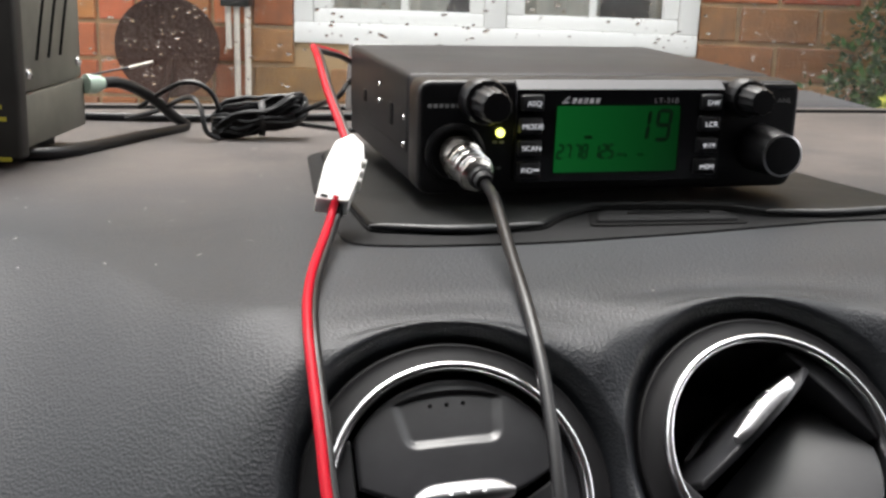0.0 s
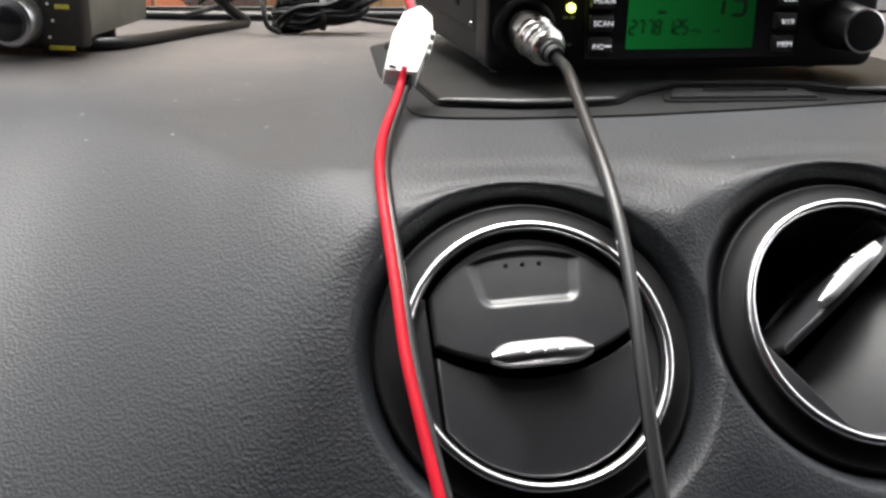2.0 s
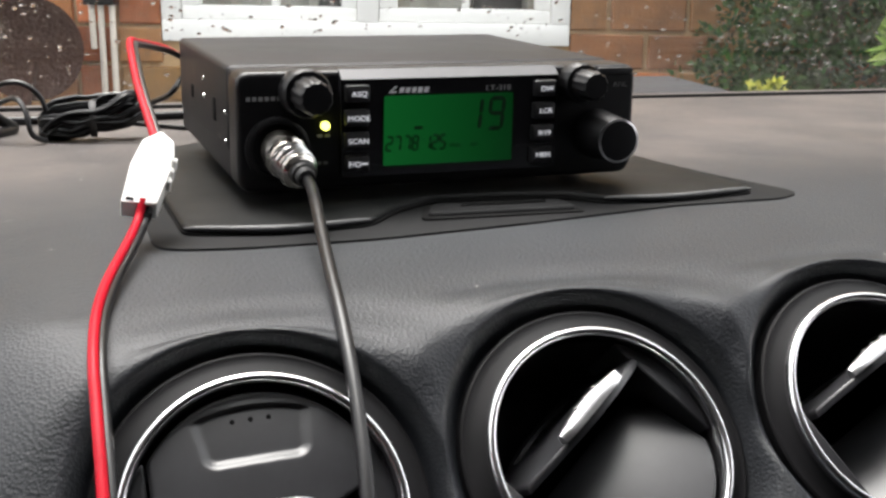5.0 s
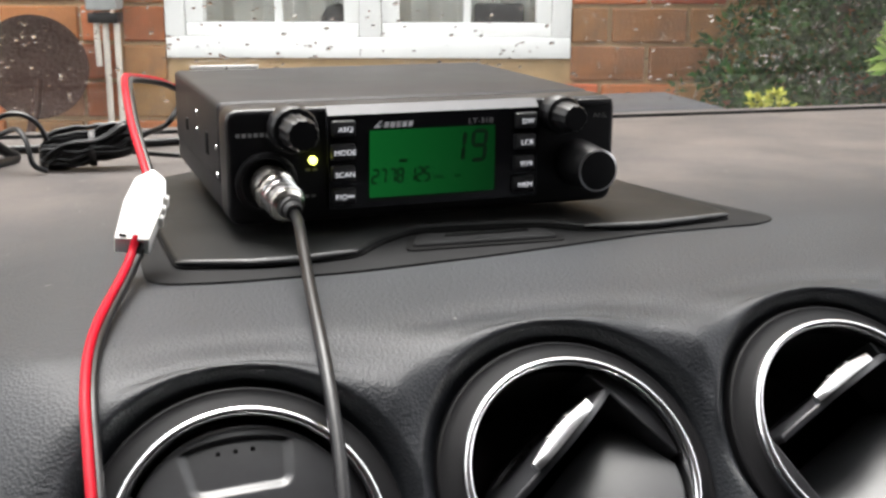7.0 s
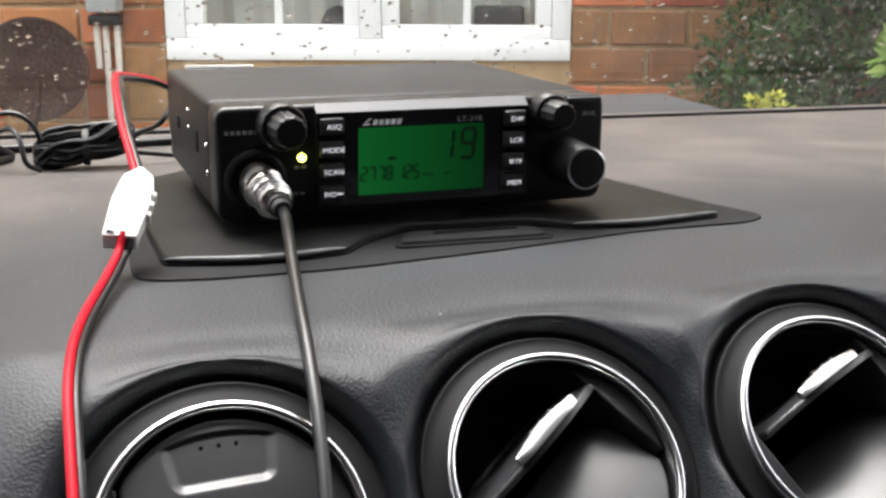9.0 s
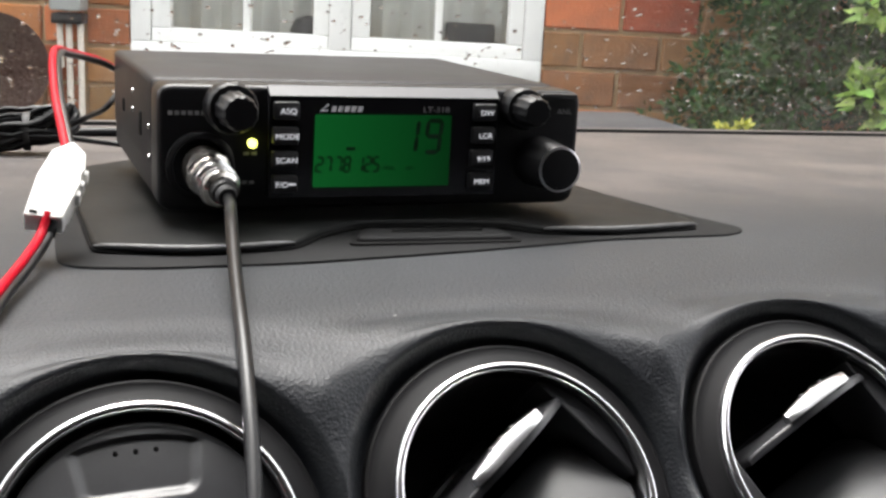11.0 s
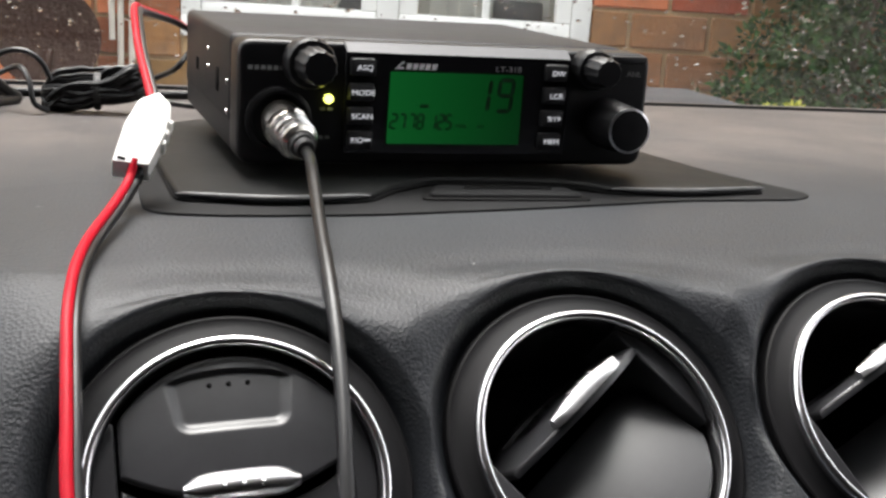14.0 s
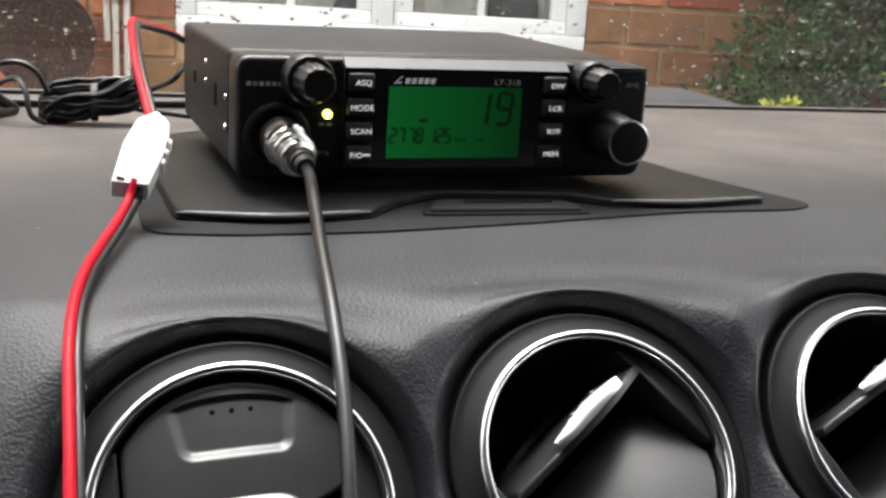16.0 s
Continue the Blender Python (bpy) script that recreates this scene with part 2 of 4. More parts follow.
def box(x0, x1, y0, y1, z0, z1, bevel=0.0, segs=2, bm=None):
    bm = bm or bmesh.new()
    made = bmesh.ops.create_cube(bm, size=1.0)["verts"]
    for v in made:
        v.co = Vector(((x0 + x1) / 2 + v.co.x * (x1 - x0), (y0 + y1) / 2 + v.co.y * (y1 - y0), (z0 + z1) / 2 + v.co.z * (z1 - z0)))
    if bevel:
        edges = list({e for v in made for e in v.link_edges})
        bmesh.ops.bevel(bm, geom=edges, offset=bevel, segments=segs, profile=0.5, affect="EDGES")
    return bm


def lathe(profile, segs=48, axis="z", squash=1.0, ribs=0, rib_depth=0.0, close=False, capped=True):
    """A turned form: profile of (radius, height); heights run along z, or towards the viewer (-y)."""
    bm = bmesh.new()
    rings = []
    for r, h in profile:
        ring = []
        for i in range(segs):
            a = 2 * math.pi * i / segs
            rr = r
            if ribs and r > 0.3 * profile[0][0]:
                rr = r * (1 - rib_depth * (0.5 + 0.5 * math.cos(a * ribs)))
            p = Vector((rr * math.cos(a), rr * math.sin(a) * squash, h))
            if axis == "-y":
                p = Vector((p.x, -p.z, p.y))
            ring.append(bm.verts.new(p))
        rings.append(ring)
    for a, b in zip(rings, rings[1:] + ([rings[0]] if close else [])):
        for i in range(segs):
            j = (i + 1) % segs
            bm.faces.new((a[i], a[j], b[j], b[i]))
    if not close:
        if profile[-1][0] > 1e-5:
            bm.faces.new(rings[-1])
        if profile[0][0] > 1e-5 and capped:
            bm.faces.new(rings[0][::-1])
    bmesh.ops.recalc_face_normals(bm, faces=bm.faces)
    return bm


def spline(points, steps=10):
    """A smooth run of places through the points."""
    p = [Vector(q) for q in points]
    p = [2 * p[0] - p[1]] + p + [2 * p[-1] - p[-2]]
    run = []
    for i in range(1, len(p) - 2):
        a, b, c, d = p[i - 1:i + 3]
        for k in range(steps):
            t = k / steps
            run.append(0.5 * (2 * b + (c - a) * t + (2 * a - 5 * b + 4 * c - d) * t * t + (3 * b - a - 3 * c + d) * t ** 3))
    return run + [p[-2]]


def tube(run, radius, segs=10, bm=None):
    bm = bm or bmesh.new()
    side, rings = None, []
    for i, q in enumerate(run):
        way = (run[min(i + 1, len(run) - 1)] - run[max(i - 1, 0)]).normalized()
        if side is None:
            side = way.cross(Vector((0, 0, 1)) if abs(way.z) < 0.9 else Vector((1, 0, 0))).normalized()
        side = (side - way * side.dot(way)).normalized()
        up = way.cross(side)
        r = radius[i] if isinstance(radius, (list, tuple)) else radius
        rings.append([bm.verts.new(q + r * (math.cos(2 * math.pi * k / segs) * side + math.sin(2 * math.pi * k / segs) * up)) for k in range(segs)])
    for a, b in zip(rings, rings[1:]):
        for k in range(segs):
            bm.faces.new((a[k], a[(k + 1) % segs], b[(k + 1) % segs], b[k]))
    bm.faces.new(rings[0][::-1])
    bm.faces.new(rings[-1])
    return bm


def slab(outline, z0, z1, bevel=0.0, segs=2, hole=None):
    """A plate with the given outline (x, y), between two heights."""
    bm = bmesh.new()
    low = [bm.verts.new((x, y, z0)) for x, y in outline]
    f = bm.faces.new(low)
    if f.normal.z > 0 or sum((a[0] * b[1] - b[0] * a[1]) for a, b in zip(outline, outline[1:] + outline[:1])) > 0:
        f.normal_flip()
    made = bmesh.ops.extrude_face_region(bm, geom=[f])["geom"]
    top = [v for v in made if isinstance(v, bmesh.types.BMVert)]
    for v in top:
        v.co.z = z1
    bmesh.ops.recalc_face_normals(bm, faces=bm.faces)
    if bevel:
        rim = [e for e in bm.edges if all(abs(v.co.z - z1) < 1e-7 for v in e.verts)]
        bmesh.ops.bevel(bm, geom=rim, offset=bevel, segments=segs, profile=0.5, affect="EDGES")
    return bm


def rounded(points, radius, steps=5):
    """The outline with its corners rounded off."""
    out, n = [], len(points)
    for i in range(n):
        a, b, c = Vector(points[i - 1]), Vector(points[i]), Vector(points[(i + 1) % n])
        r = radius[i] if isinstance(radius, (list, tuple)) else radius
        u, w = a - b, c - b
        r1 = min(r, 0.45 * u.length, 0.45 * w.length)
        p, q = b + u.normalized() * r1, b + w.normalized() * r1
        for k in range(steps + 1):
            t = k / steps
            s = (1 - t) ** 2 * p + 2 * t * (1 - t) * b + t * t * q
            out.append((s.x, s.y))
    return out


def lettering(name, words, size, mat, parent, m, label="", depth=0.00008, stretch=1.0):
    cu = bpy.data.curves.new(name, "FONT")
    cu.body, cu.size, cu.align_x, cu.align_y, cu.extrude = words, size, "CENTER", "CENTER", depth
    tmp = new("lettering_source", cu)
    dg = bpy.context.evaluated_depsgraph_get()
    me = bpy.data.meshes.new_from_object(tmp.evaluated_get(dg))
    bpy.data.objects.remove(tmp)
    me.name = name
    me.materials.clear()
    me.materials.append(mat)
    me.transform(Matrix.Diagonal((stretch, 1, 1, 1)))
    ob = new(name, me)
    ob.parent = parent
    ob.matrix_local = m
    return tagged(ob, label)


VENTS = [
    (Vector((-0.0930, -0.1715, -0.0415)), 3.7, 38.3),
    (Vector((0.0098, -0.1607, -0.0390)), 4.9, 41.0),
    (Vector((0.1118, -0.1540, -0.0365)), 4.7, 41.8),
]


def vent_normal(az, el):
    a, e = radians(az), radians(el)
    return Vector((math.sin(a) * math.cos(e), -math.cos(a) * math.cos(e), math.sin(e)))


def smooth(a, b, v):
    s = min(1.0, max(0.0, (v - a) / (b - a)))
    return s * s * (3 - 2 * s)


def dash_z(x, y):
    """Height of the dashboard skin: a nearly level top that rolls over to the sloping face with the vents."""
    top = -0.04 * max(0.0, y) - 0.005 * smooth(-0.140, -0.185, x) * smooth(0.20, 0.05, y) - 0.006 * smooth(-0.19, -0.32, x) * smooth(0.10, -0.10, y)
    face = -0.0440 + 1.30 * (y + 0.175) - 0.060 * max(-0.14, min(0.16, x))
    k = 0.032 + 0.17 * smooth(-0.135, -0.25, x)
    h = min(1.0, max(0.0, 0.5 + 0.5 * (face - top) / k))
    z = face * (1 - h) + top * h - k * h * (1 - h)
    keep, total, flat, swell = 1.0, 0.0, 0.0, 0.0
    for c, az, el in VENTS:
        n = vent_normal(az, el)
        zp = c.z - (n.x * (x - c.x) + n.y * (y - c.y)) / n.z
        r = math.sqrt((x - c.x) ** 2 + (y - c.y) ** 2 + (zp - c.z) ** 2)
        if r < 0.125:
            over_top = smooth(-0.006, 0.024, y - c.y)
            w = 1 - smooth(0.0480, 0.0680 - 0.0060 * over_top, r)
            keep *= 1 - w
            total += w ** 3
            flat += w ** 3 * (zp + (0.0032 - 0.0030 * over_top) / n.z)
            # a shallow hollow behind the upper half of each vent
            swell -= 0.0012 * over_top * math.exp(-((r - 0.0800) / 0.0130) ** 2)
    z += swell
    return z * keep + (flat / total) * (1 - keep) if total > 1e-9 else z


# ---- dashboard ----
def dashboard():
    xs = np.concatenate([np.arange(-0.75, -0.30, 0.012), np.arange(-0.30, -0.15, 0.002), np.arange(-0.15, 0.176, 0.0008), np.arange(0.176, 0.26, 0.002), np.arange(0.26, 0.95, 0.012)])
    ys = np.concatenate([np.arange(-0.30, -0.23, 0.004), np.arange(-0.23, -0.10, 0.00075), np.arange(-0.10, -0.06, 0.002), np.arange(-0.06, 0.0, 0.004), np.arange(0.0, 0.475, 0.012)])
    bm = bmesh.new()
    frames = [(c, vent_normal(az, el)) for c, az, el in VENTS]
    grid, inside = [], set()
    for y in ys:
        row = []
        for x in xs:
            p = Vector((x, y, dash_z(float(x), float(y))))
            hole = False
            for c, n in frames:
                d = p - c
                r = (d - n * d.dot(n)).length
                if r < 0.06:
                    p = p - n * 0.0095 * smooth(0.0535, 0.0455, r)
                    hole = hole or r < 0.0448
            v = bm.verts.new(p)
            if hole:
                inside.add(v)
            row.append(v)
        grid.append(row)
    for j in range(len(ys) - 1):
        for i in range(len(xs) - 1):
            quad = (grid[j][i], grid[j][i + 1], grid[j + 1][i + 1], grid[j + 1][i])
            if not any(v in inside for v in quad):
                bm.faces.new(quad)
    # front apron and back edge give the skin its depth
    for row, dz, dy in ((grid[0], -0.25, 0.0), (grid[-1], -0.05, 0.012)):
        low = [bm.verts.new(v.co + Vector((0, dy, dz))) for v in row]
        for i in range(len(row) - 1):
            bm.faces.new((row[i], row[i + 1], low[i + 1], low[i]))
    loose = [v for v in bm.verts if not v.link_faces]
    bmesh.ops.delete(bm, geom=loose, context="VERTS")
    bmesh.ops.recalc_face_normals(bm, faces=bm.faces)
    up = [f for f in bm.faces if abs(f.calc_center_median().x - 0.2) < 0.05 and f.calc_center_median().y > 0.1]
    if up and up[0].normal.z < 0:
        bmesh.ops.reverse_faces(bm, faces=bm.faces)
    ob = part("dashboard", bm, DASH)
    return tagged(ob, "black grained soft plastic car dashboard, slightly dusty", "dashboard", kind="structure")


dash = dashboard()
# demister slot along the windscreen
slot_run = [Vector((x, 0.425, dash_z(x, 0.425) + 0.0005)) for x in np.linspace(-0.6, 0.8, 60)]
part("demister_slot", tube(slot_run, 0.0022, 6), GROOVE, dash, "narrow dark slot near the windscreen")

# storage lid let into the top
OUTER = [(-0.116, -0.052), (-0.088, -0.056), (-0.037, -0.053), (0.025, -0.041), (0.095, -0.024), (0.150, -0.020), (0.163, -0.011), (0.150, 0.036), (0.138, 0.105),
         (0.128, 0.205), (-0.090, 0.205), (-0.117, 0.170), (-0.121, 0.050)]
INNER = [(-0.105, -0.034), (-0.070, -0.041), (-0.035, -0.034), (-0.023, -0.016), (-0.006, -0.001), (0.028, -0.001), (0.056, -0.004), (0.068, -0.016),
         (0.098, -0.019), (0.140, -0.010), (0.141, 0.000), (0.134, 0.055), (0.124, 0.195), (-0.085, 0.195), (-0.109, 0.165), (-0.111, 0.045)]


def resting(bm, lift):
    """Lays a flat plate on the dashboard's curve."""
    for v in bm.verts:
        v.co.z += dash_z(v.co.x, v.co.y) + lift
    return bm


tray = thing("storage_lid", None, "dark plastic storage compartment lid let into the dashboard top", "storage lid")
part("rim", resting(slab(rounded(OUTER, 0.012), -0.004, 0.0010, 0.0006), 0.0), RIM, tray, "dark recessed border band")
part("panel_seam", tube([Vector((x, y, dash_z(x, y) + 0.0012)) for x, y in rounded(INNER, 0.006) + rounded(INNER, 0.006)[:1]], 0.0007, 6), GROOVE, tray, "thin dark seam")
part("lid_panel", resting(slab(rounded(INNER, 0.006), -0.002, 0.0040, 0.0016, 3), 0.0), TRAY, tray)
# Pale tubes paint in the light that the lid's front bevel catches.
for a, b in ((0, 3), (7, 10)):
    front = spline([(*p, 0.0) for p in INNER[a:b]], 10)
    part("lid_edge_highlight", tube([Vector((p.x, p.y + 0.0012, dash_z(p.x, p.y + 0.0012) + 0.0030)) for p in front], [0.0004 + 0.0011 * math.sin(math.pi * k / (len(front) - 1)) ** 0.3 for k in range(len(front))], 10), EDGE_GLINT, tray, "pale painted highlight along the front edge of the lid")
part("finger_grip", resting(slab(rounded([(-0.012, -0.027), (0.052, -0.026), (0.050, -0.011), (-0.005, -0.009)], 0.004), 0.0, 0.0030, 0.0014, 3), 0.0), RIM, tray, "shallow oblong finger grip")
# This strip is added to paint in the highlight across the grip.
part("grip_highlight", resting(slab(rounded([(0.004, -0.0180), (0.042, -0.0170), (0.040, -0.0145), (0.006, -0.0150)], 0.0012), 0.0, 0.0040, 0.0009, 3), 0.0), TRAY, tray, "thin strip standing in for the highlight on the finger grip")
part("grip_shadow_gap", resting(slab(rounded([(-0.015, -0.0305), (0.055, -0.029), (0.052, -0.009), (-0.008, -0.006)], 0.005), 0.0, 0.0016, 0.0003), 0.0), GROOVE, tray)


# ---- round air vents ----
def vent_pose(c, az, el, spin=0):
    z = vent_normal(az, el)
    x = Vector((0, 0, 1)).cross(z).normalized()
    y = z.cross(x)
    m = Matrix((x, y, z)).transposed().to_4x4()
    return Matrix.Translation(c) @ m @ pose(0, 0, 0, 0, 0, spin)


def tab(parent, length, m=None):
    """The bright thumb tab: a lens-shaped ledge with a dark underside and three raised dots."""
    bm = bmesh.new()
    n = 24
    rows = []
    for i in range(n + 1):
        t = i / n
        x = (t - 0.5) * length
        w = 0.0048 * max(0.2, 1 - abs(2 * t - 1) ** 5) ** 0.6
        rows.append([bm.verts.new((x, w * math.cos(a) * (1.0 if a < math.pi / 2 else 0.65), 0.0048 * max(0.08, math.sin(a)) * (0.65 + 0.35 * math.sin(math.pi * t)))) for a in [math.pi * k / 10 for k in range(11)]])
    for a, b in zip(rows, rows[1:]):
        for k in range(10):
            bm.faces.new((a[k], b[k], b[k + 1], a[k + 1]))
    bm.faces.new(rows[0])
    bm.faces.new(rows[-1][::-1])
    bmesh.ops.recalc_face_normals(bm, faces=bm.faces)
    ob = part("thumb_tab", bm, SILVER, parent, "silver thumb tab", m)
    for dx in (-0.0048, 0.0, 0.0048):
        part("dot", lathe([(0.0008, 0), (0.0007, 0.0005), (0.0003, 0.0007), (0, 0.00072)], 10), SILVER, ob, m=pose(dx, -0.0004, 0.0045, 4))
    return ob


def vent_shell(m, label):
    v = thing("air_vent", m, label, "air vent", "row of round dashboard air vents")
    part("bezel", lathe([(0.0386, -0.0030), (0.0389, -0.0010), (0.0396, -0.0013), (0.0425, -0.0026), (0.0446, -0.0032), (0.0453, -0.0030), (0.0460, -0.0034), (0.0464, -0.0046), (0.0464, -0.0130), (0.0386, -0.0130)], 112, close=True), BEZEL, v, "black sloping outer bezel")
    part("chrome_ring", lathe([(0.0362, -0.005), (0.0362, 0.0002)] + [(0.0377 - 0.0015 * math.cos(a), 0.0004 + 0.0020 * math.sin(a)) for a in np.linspace(0.1, math.pi - 0.1, 9)] + [(0.0390, -0.004)], 112, close=True), CHROME, v, "bright chrome trim ring")
    part("housing", lathe([(0.0365, -0.001), (0.0362, -0.012), (0.0350, -0.045), (0.0, -0.0451)], 72, capped=False), HOUSING, v, "dark inner barrel")
    return v


FLAP_R, FLAP_S = 0.0344, 0.0288


def flap_seam(x):
    """The curved line where the two flaps meet."""
    return 0.0042 - 0.0088 * (1 - (x / FLAP_S) ** 2)


def flap_bulge(x, y):
    return 0.0035 * max(0.0, 1 - (x * x + (y + 0.004) ** 2) / 0.0013) - 0.001


def pocket_depth(x, y):
    """The scooped finger recess in the upper flap: a sloped lower lip, a sharp upper brow."""
    half = 0.0152 + 0.0018 * smooth(0.014, 0.030, y)
    brow = 0.0308 - 0.0030 * (x / 0.017) ** 2
    # distance inside a rounded bottom corner
    q = 0.0045
    dx, dy = max(0.0, abs(x) - (half - q)), max(0.0, 0.0132 + q - y)
    inside = q - math.hypot(dx, dy)
    return 0.0015 * smooth(0.0, 0.0034, inside) * smooth(brow, brow - 0.0012, y)


def upper_flap_mesh(nu=100, nv=84):
    bm = bmesh.new()
    front, back = [], []
    for j in range(nv + 1):
        fr, bk = [], []
        for i in range(nu + 1):
            x = -FLAP_S + 2 * FLAP_S * i / nu
            y0, y1 = flap_seam(x) + 0.0005, math.sqrt(FLAP_R ** 2 - x * x)
            y = y0 + (y1 - y0) * j / nv
            rim = min(1.0, min(y - y0, y1 - y, FLAP_S - abs(x)) / 0.0010)
            z = flap_bulge(x, y) - pocket_depth(x, y) - 0.0010 * (1 - max(0.0, rim)) ** 2
            fr.append(bm.verts.new((x, y, z)))
            bk.append(bm.verts.new((x, y, flap_bulge(x, y) - 0.0024)))
        front.append(fr)
        back.append(bk)
    for j in range(nv):
        for i in range(nu):
            bm.faces.new((front[j][i], front[j][i + 1], front[j + 1][i + 1], front[j + 1][i]))
            bm.faces.new((back[j][i], back[j + 1][i], back[j + 1][i + 1], back[j][i + 1]))
    for a, b in ((front[0][::-1], back[0][::-1]), (front[-1], back[-1]), ([r[0] for r in front], [r[0] for r in back]), ([r[-1] for r in front][::-1], [r[-1] for r in back][::-1])):
        for k in range(len(a) - 1):
            bm.faces.new((a[k], a[k + 1], b[k + 1], b[k]))
    bmesh.ops.recalc_face_normals(bm, faces=bm.faces)
    return bm


def lower_flap_mesh(open_):
    a0 = math.acos(FLAP_S / FLAP_R)
    low = [(FLAP_R * math.cos(a), FLAP_R * math.sin(a)) for a in np.linspace(math.pi + a0, 2 * math.pi - a0, 49)]
    edge = [(x, flap_seam(x) - 0.0022) for x in np.linspace(FLAP_S, -FLAP_S, 41)]
    if open_:
        q, s_, top = 0.0085, FLAP_S, 0.0075
        edge = [(s_ - q + q * math.cos(a), top - q + q * math.sin(a)) for a in np.linspace(0, math.pi / 2, 9)] + [(-s_ + q + q * math.cos(a), top - q + q * math.sin(a)) for a in np.linspace(math.pi / 2, math.pi, 9)]
        low = low[1:-1]
    return slab(edge + low, -0.0052, -0.0018, 0.0009, 3)


def vent(m, label, turn_upper=0.0, turn_lower=0.0, sink=0.0):
    """A ring with two flaps between side cheeks; each flap is turned about its own hinge line."""
    v = vent_shell(m, label)
    HU, HL = 0.0150, -0.0190
    up = part("upper_flap", upper_flap_mesh(), VANE, v, m=pose(0.14 * sink, HU, -sink, -turn_upper) @ pose(0, -HU, 0))
    for dx in (-0.0050, 0.0, 0.0050):
        part("dot", lathe([(0.0007, 0), (0.0006, 0.0004), (0, 0.0005)], 10), GROOVE, up, m=pose(dx, 0.0266, flap_bulge(dx, 0.0266) - 0.0015))
    part("lower_flap", lower_flap_mesh(turn_lower > 0), VANE, v, m=pose(0, HL, -0.28 * sink, -turn_lower) @ pose(0, -HL, 0))
    for s in (-1, 1):
        side = [(s * 0.0296, -0.0190), (s * 0.0296, 0.0190)] + [(s * 0.0360 * math.cos(a), 0.0360 * math.sin(a)) for a in np.linspace(0.56, -0.56, 14)]
        part("side_cheek", slab(side, -0.024, -0.0022, 0.0006), VANE, v)
    tab(up, 0.0290, pose(0.12 * sink, -0.0016, 0.0018, -6))
    return v


vent(vent_pose(*VENTS[0], spin=2), "round black dashboard air vent with chrome ring, flaps closed")
vent(vent_pose(*VENTS[1], spin=37), "round black dashboard air vent with chrome ring, flaps turned half open", 73, 24, 0.0115)
vent(vent_pose(*VENTS[2], spin=24), "round black dashboard air vent with chrome ring, flaps turned wide open", 82, 40, 0.0110)


# ---- CB radio ----
RADIO = pose(0.003, 0.0055, 0.0, 0, 0, 4.5)


def face(u, v, out=0.0):
    """A pose on the radio's front: x to the right, y up, z towards the viewer."""
    return pose(u, -out, v, 90, 0, 0)


radio = thing("cb_radio", RADIO, "black two-way mobile radio with green lit display on the dashboard lid", "radio")
L, Rr, B, T = -0.0850, 0.0890, 0.0080, 0.0556
shell = box(L + 0.0015, Rr - 0.0015, 0.013, 0.166, B + 0.001, T - 0.0006, 0.0022, 3)
case = part("case", shell, CASE, radio, "black painted metal case")
cover = box(L + 0.0008, Rr - 0.0008, 0.024, 0.165, B + 0.012, T + 0.0002, 0.0026, 3)
part("top_cover", cover, CASE, radio)
front_outline = rounded([(L, B), (Rr, B), (Rr, T), (L, T)], [0.007, 0.007, 0.006, 0.006], 6)
fp = slab(front_outline, -0.016, 0.0, 0.0022, 3)
front = part("front_panel", fp, FRONT, radio, "black plastic front panel", face(0, 0, 0.0))
# raised display surround with a bevelled upper edge
sur = slab(rounded([(-0.0442, 0.0135), (0.0496, 0.0135), (0.0496, 0.0556), (-0.0442, 0.0556)], 0.001, 2), 0.0, 0.0045, 0.0)
for q in sur.verts:
    if q.co.z > 0.004 and q.co.y > 0.05:
        q.co.y = 0.0525
part("display_surround", sur, GLOSS, radio, "gloss black display surround", face(0, 0, 0.0))
# bevel strip of its own, in grey for the light it reflects
brow = bmesh.new()
for x0, x1 in ((-0.0441, 0.0495),):
    v = [brow.verts.new(p) for p in ((x0, 0.0525, 0.0047), (x1, 0.0525, 0.0047), (x1, 0.0560, 0.0002), (x0, 0.0560, 0.0002), (x0, 0.0520, 0.0040), (x1, 0.0520, 0.0040), (x1, 0.0552, -0.001), (x0, 0.0552, -0.001))]
    for f in ((0, 1, 2, 3), (4, 7, 6, 5), (0, 4, 5, 1), (1, 5, 6, 2), (2, 6, 7, 3), (3, 7, 4, 0)):
        brow.faces.new([v[i] for i in f])
part("display_brow", brow, BROW, radio, "bevel above the display, its grey standing in for reflected light", face(0, 0, 0.0))
lcd = part("display", slab(rounded([(-0.0270, 0.0174), (0.0291, 0.0174), (0.0291, 0.0456), (-0.0266, 0.0456)], 0.0006, 2), 0.0, 0.0004, 0.0), LCD, radio, "green backlit liquid crystal display", face(0, 0, 0.0046), flat=True)


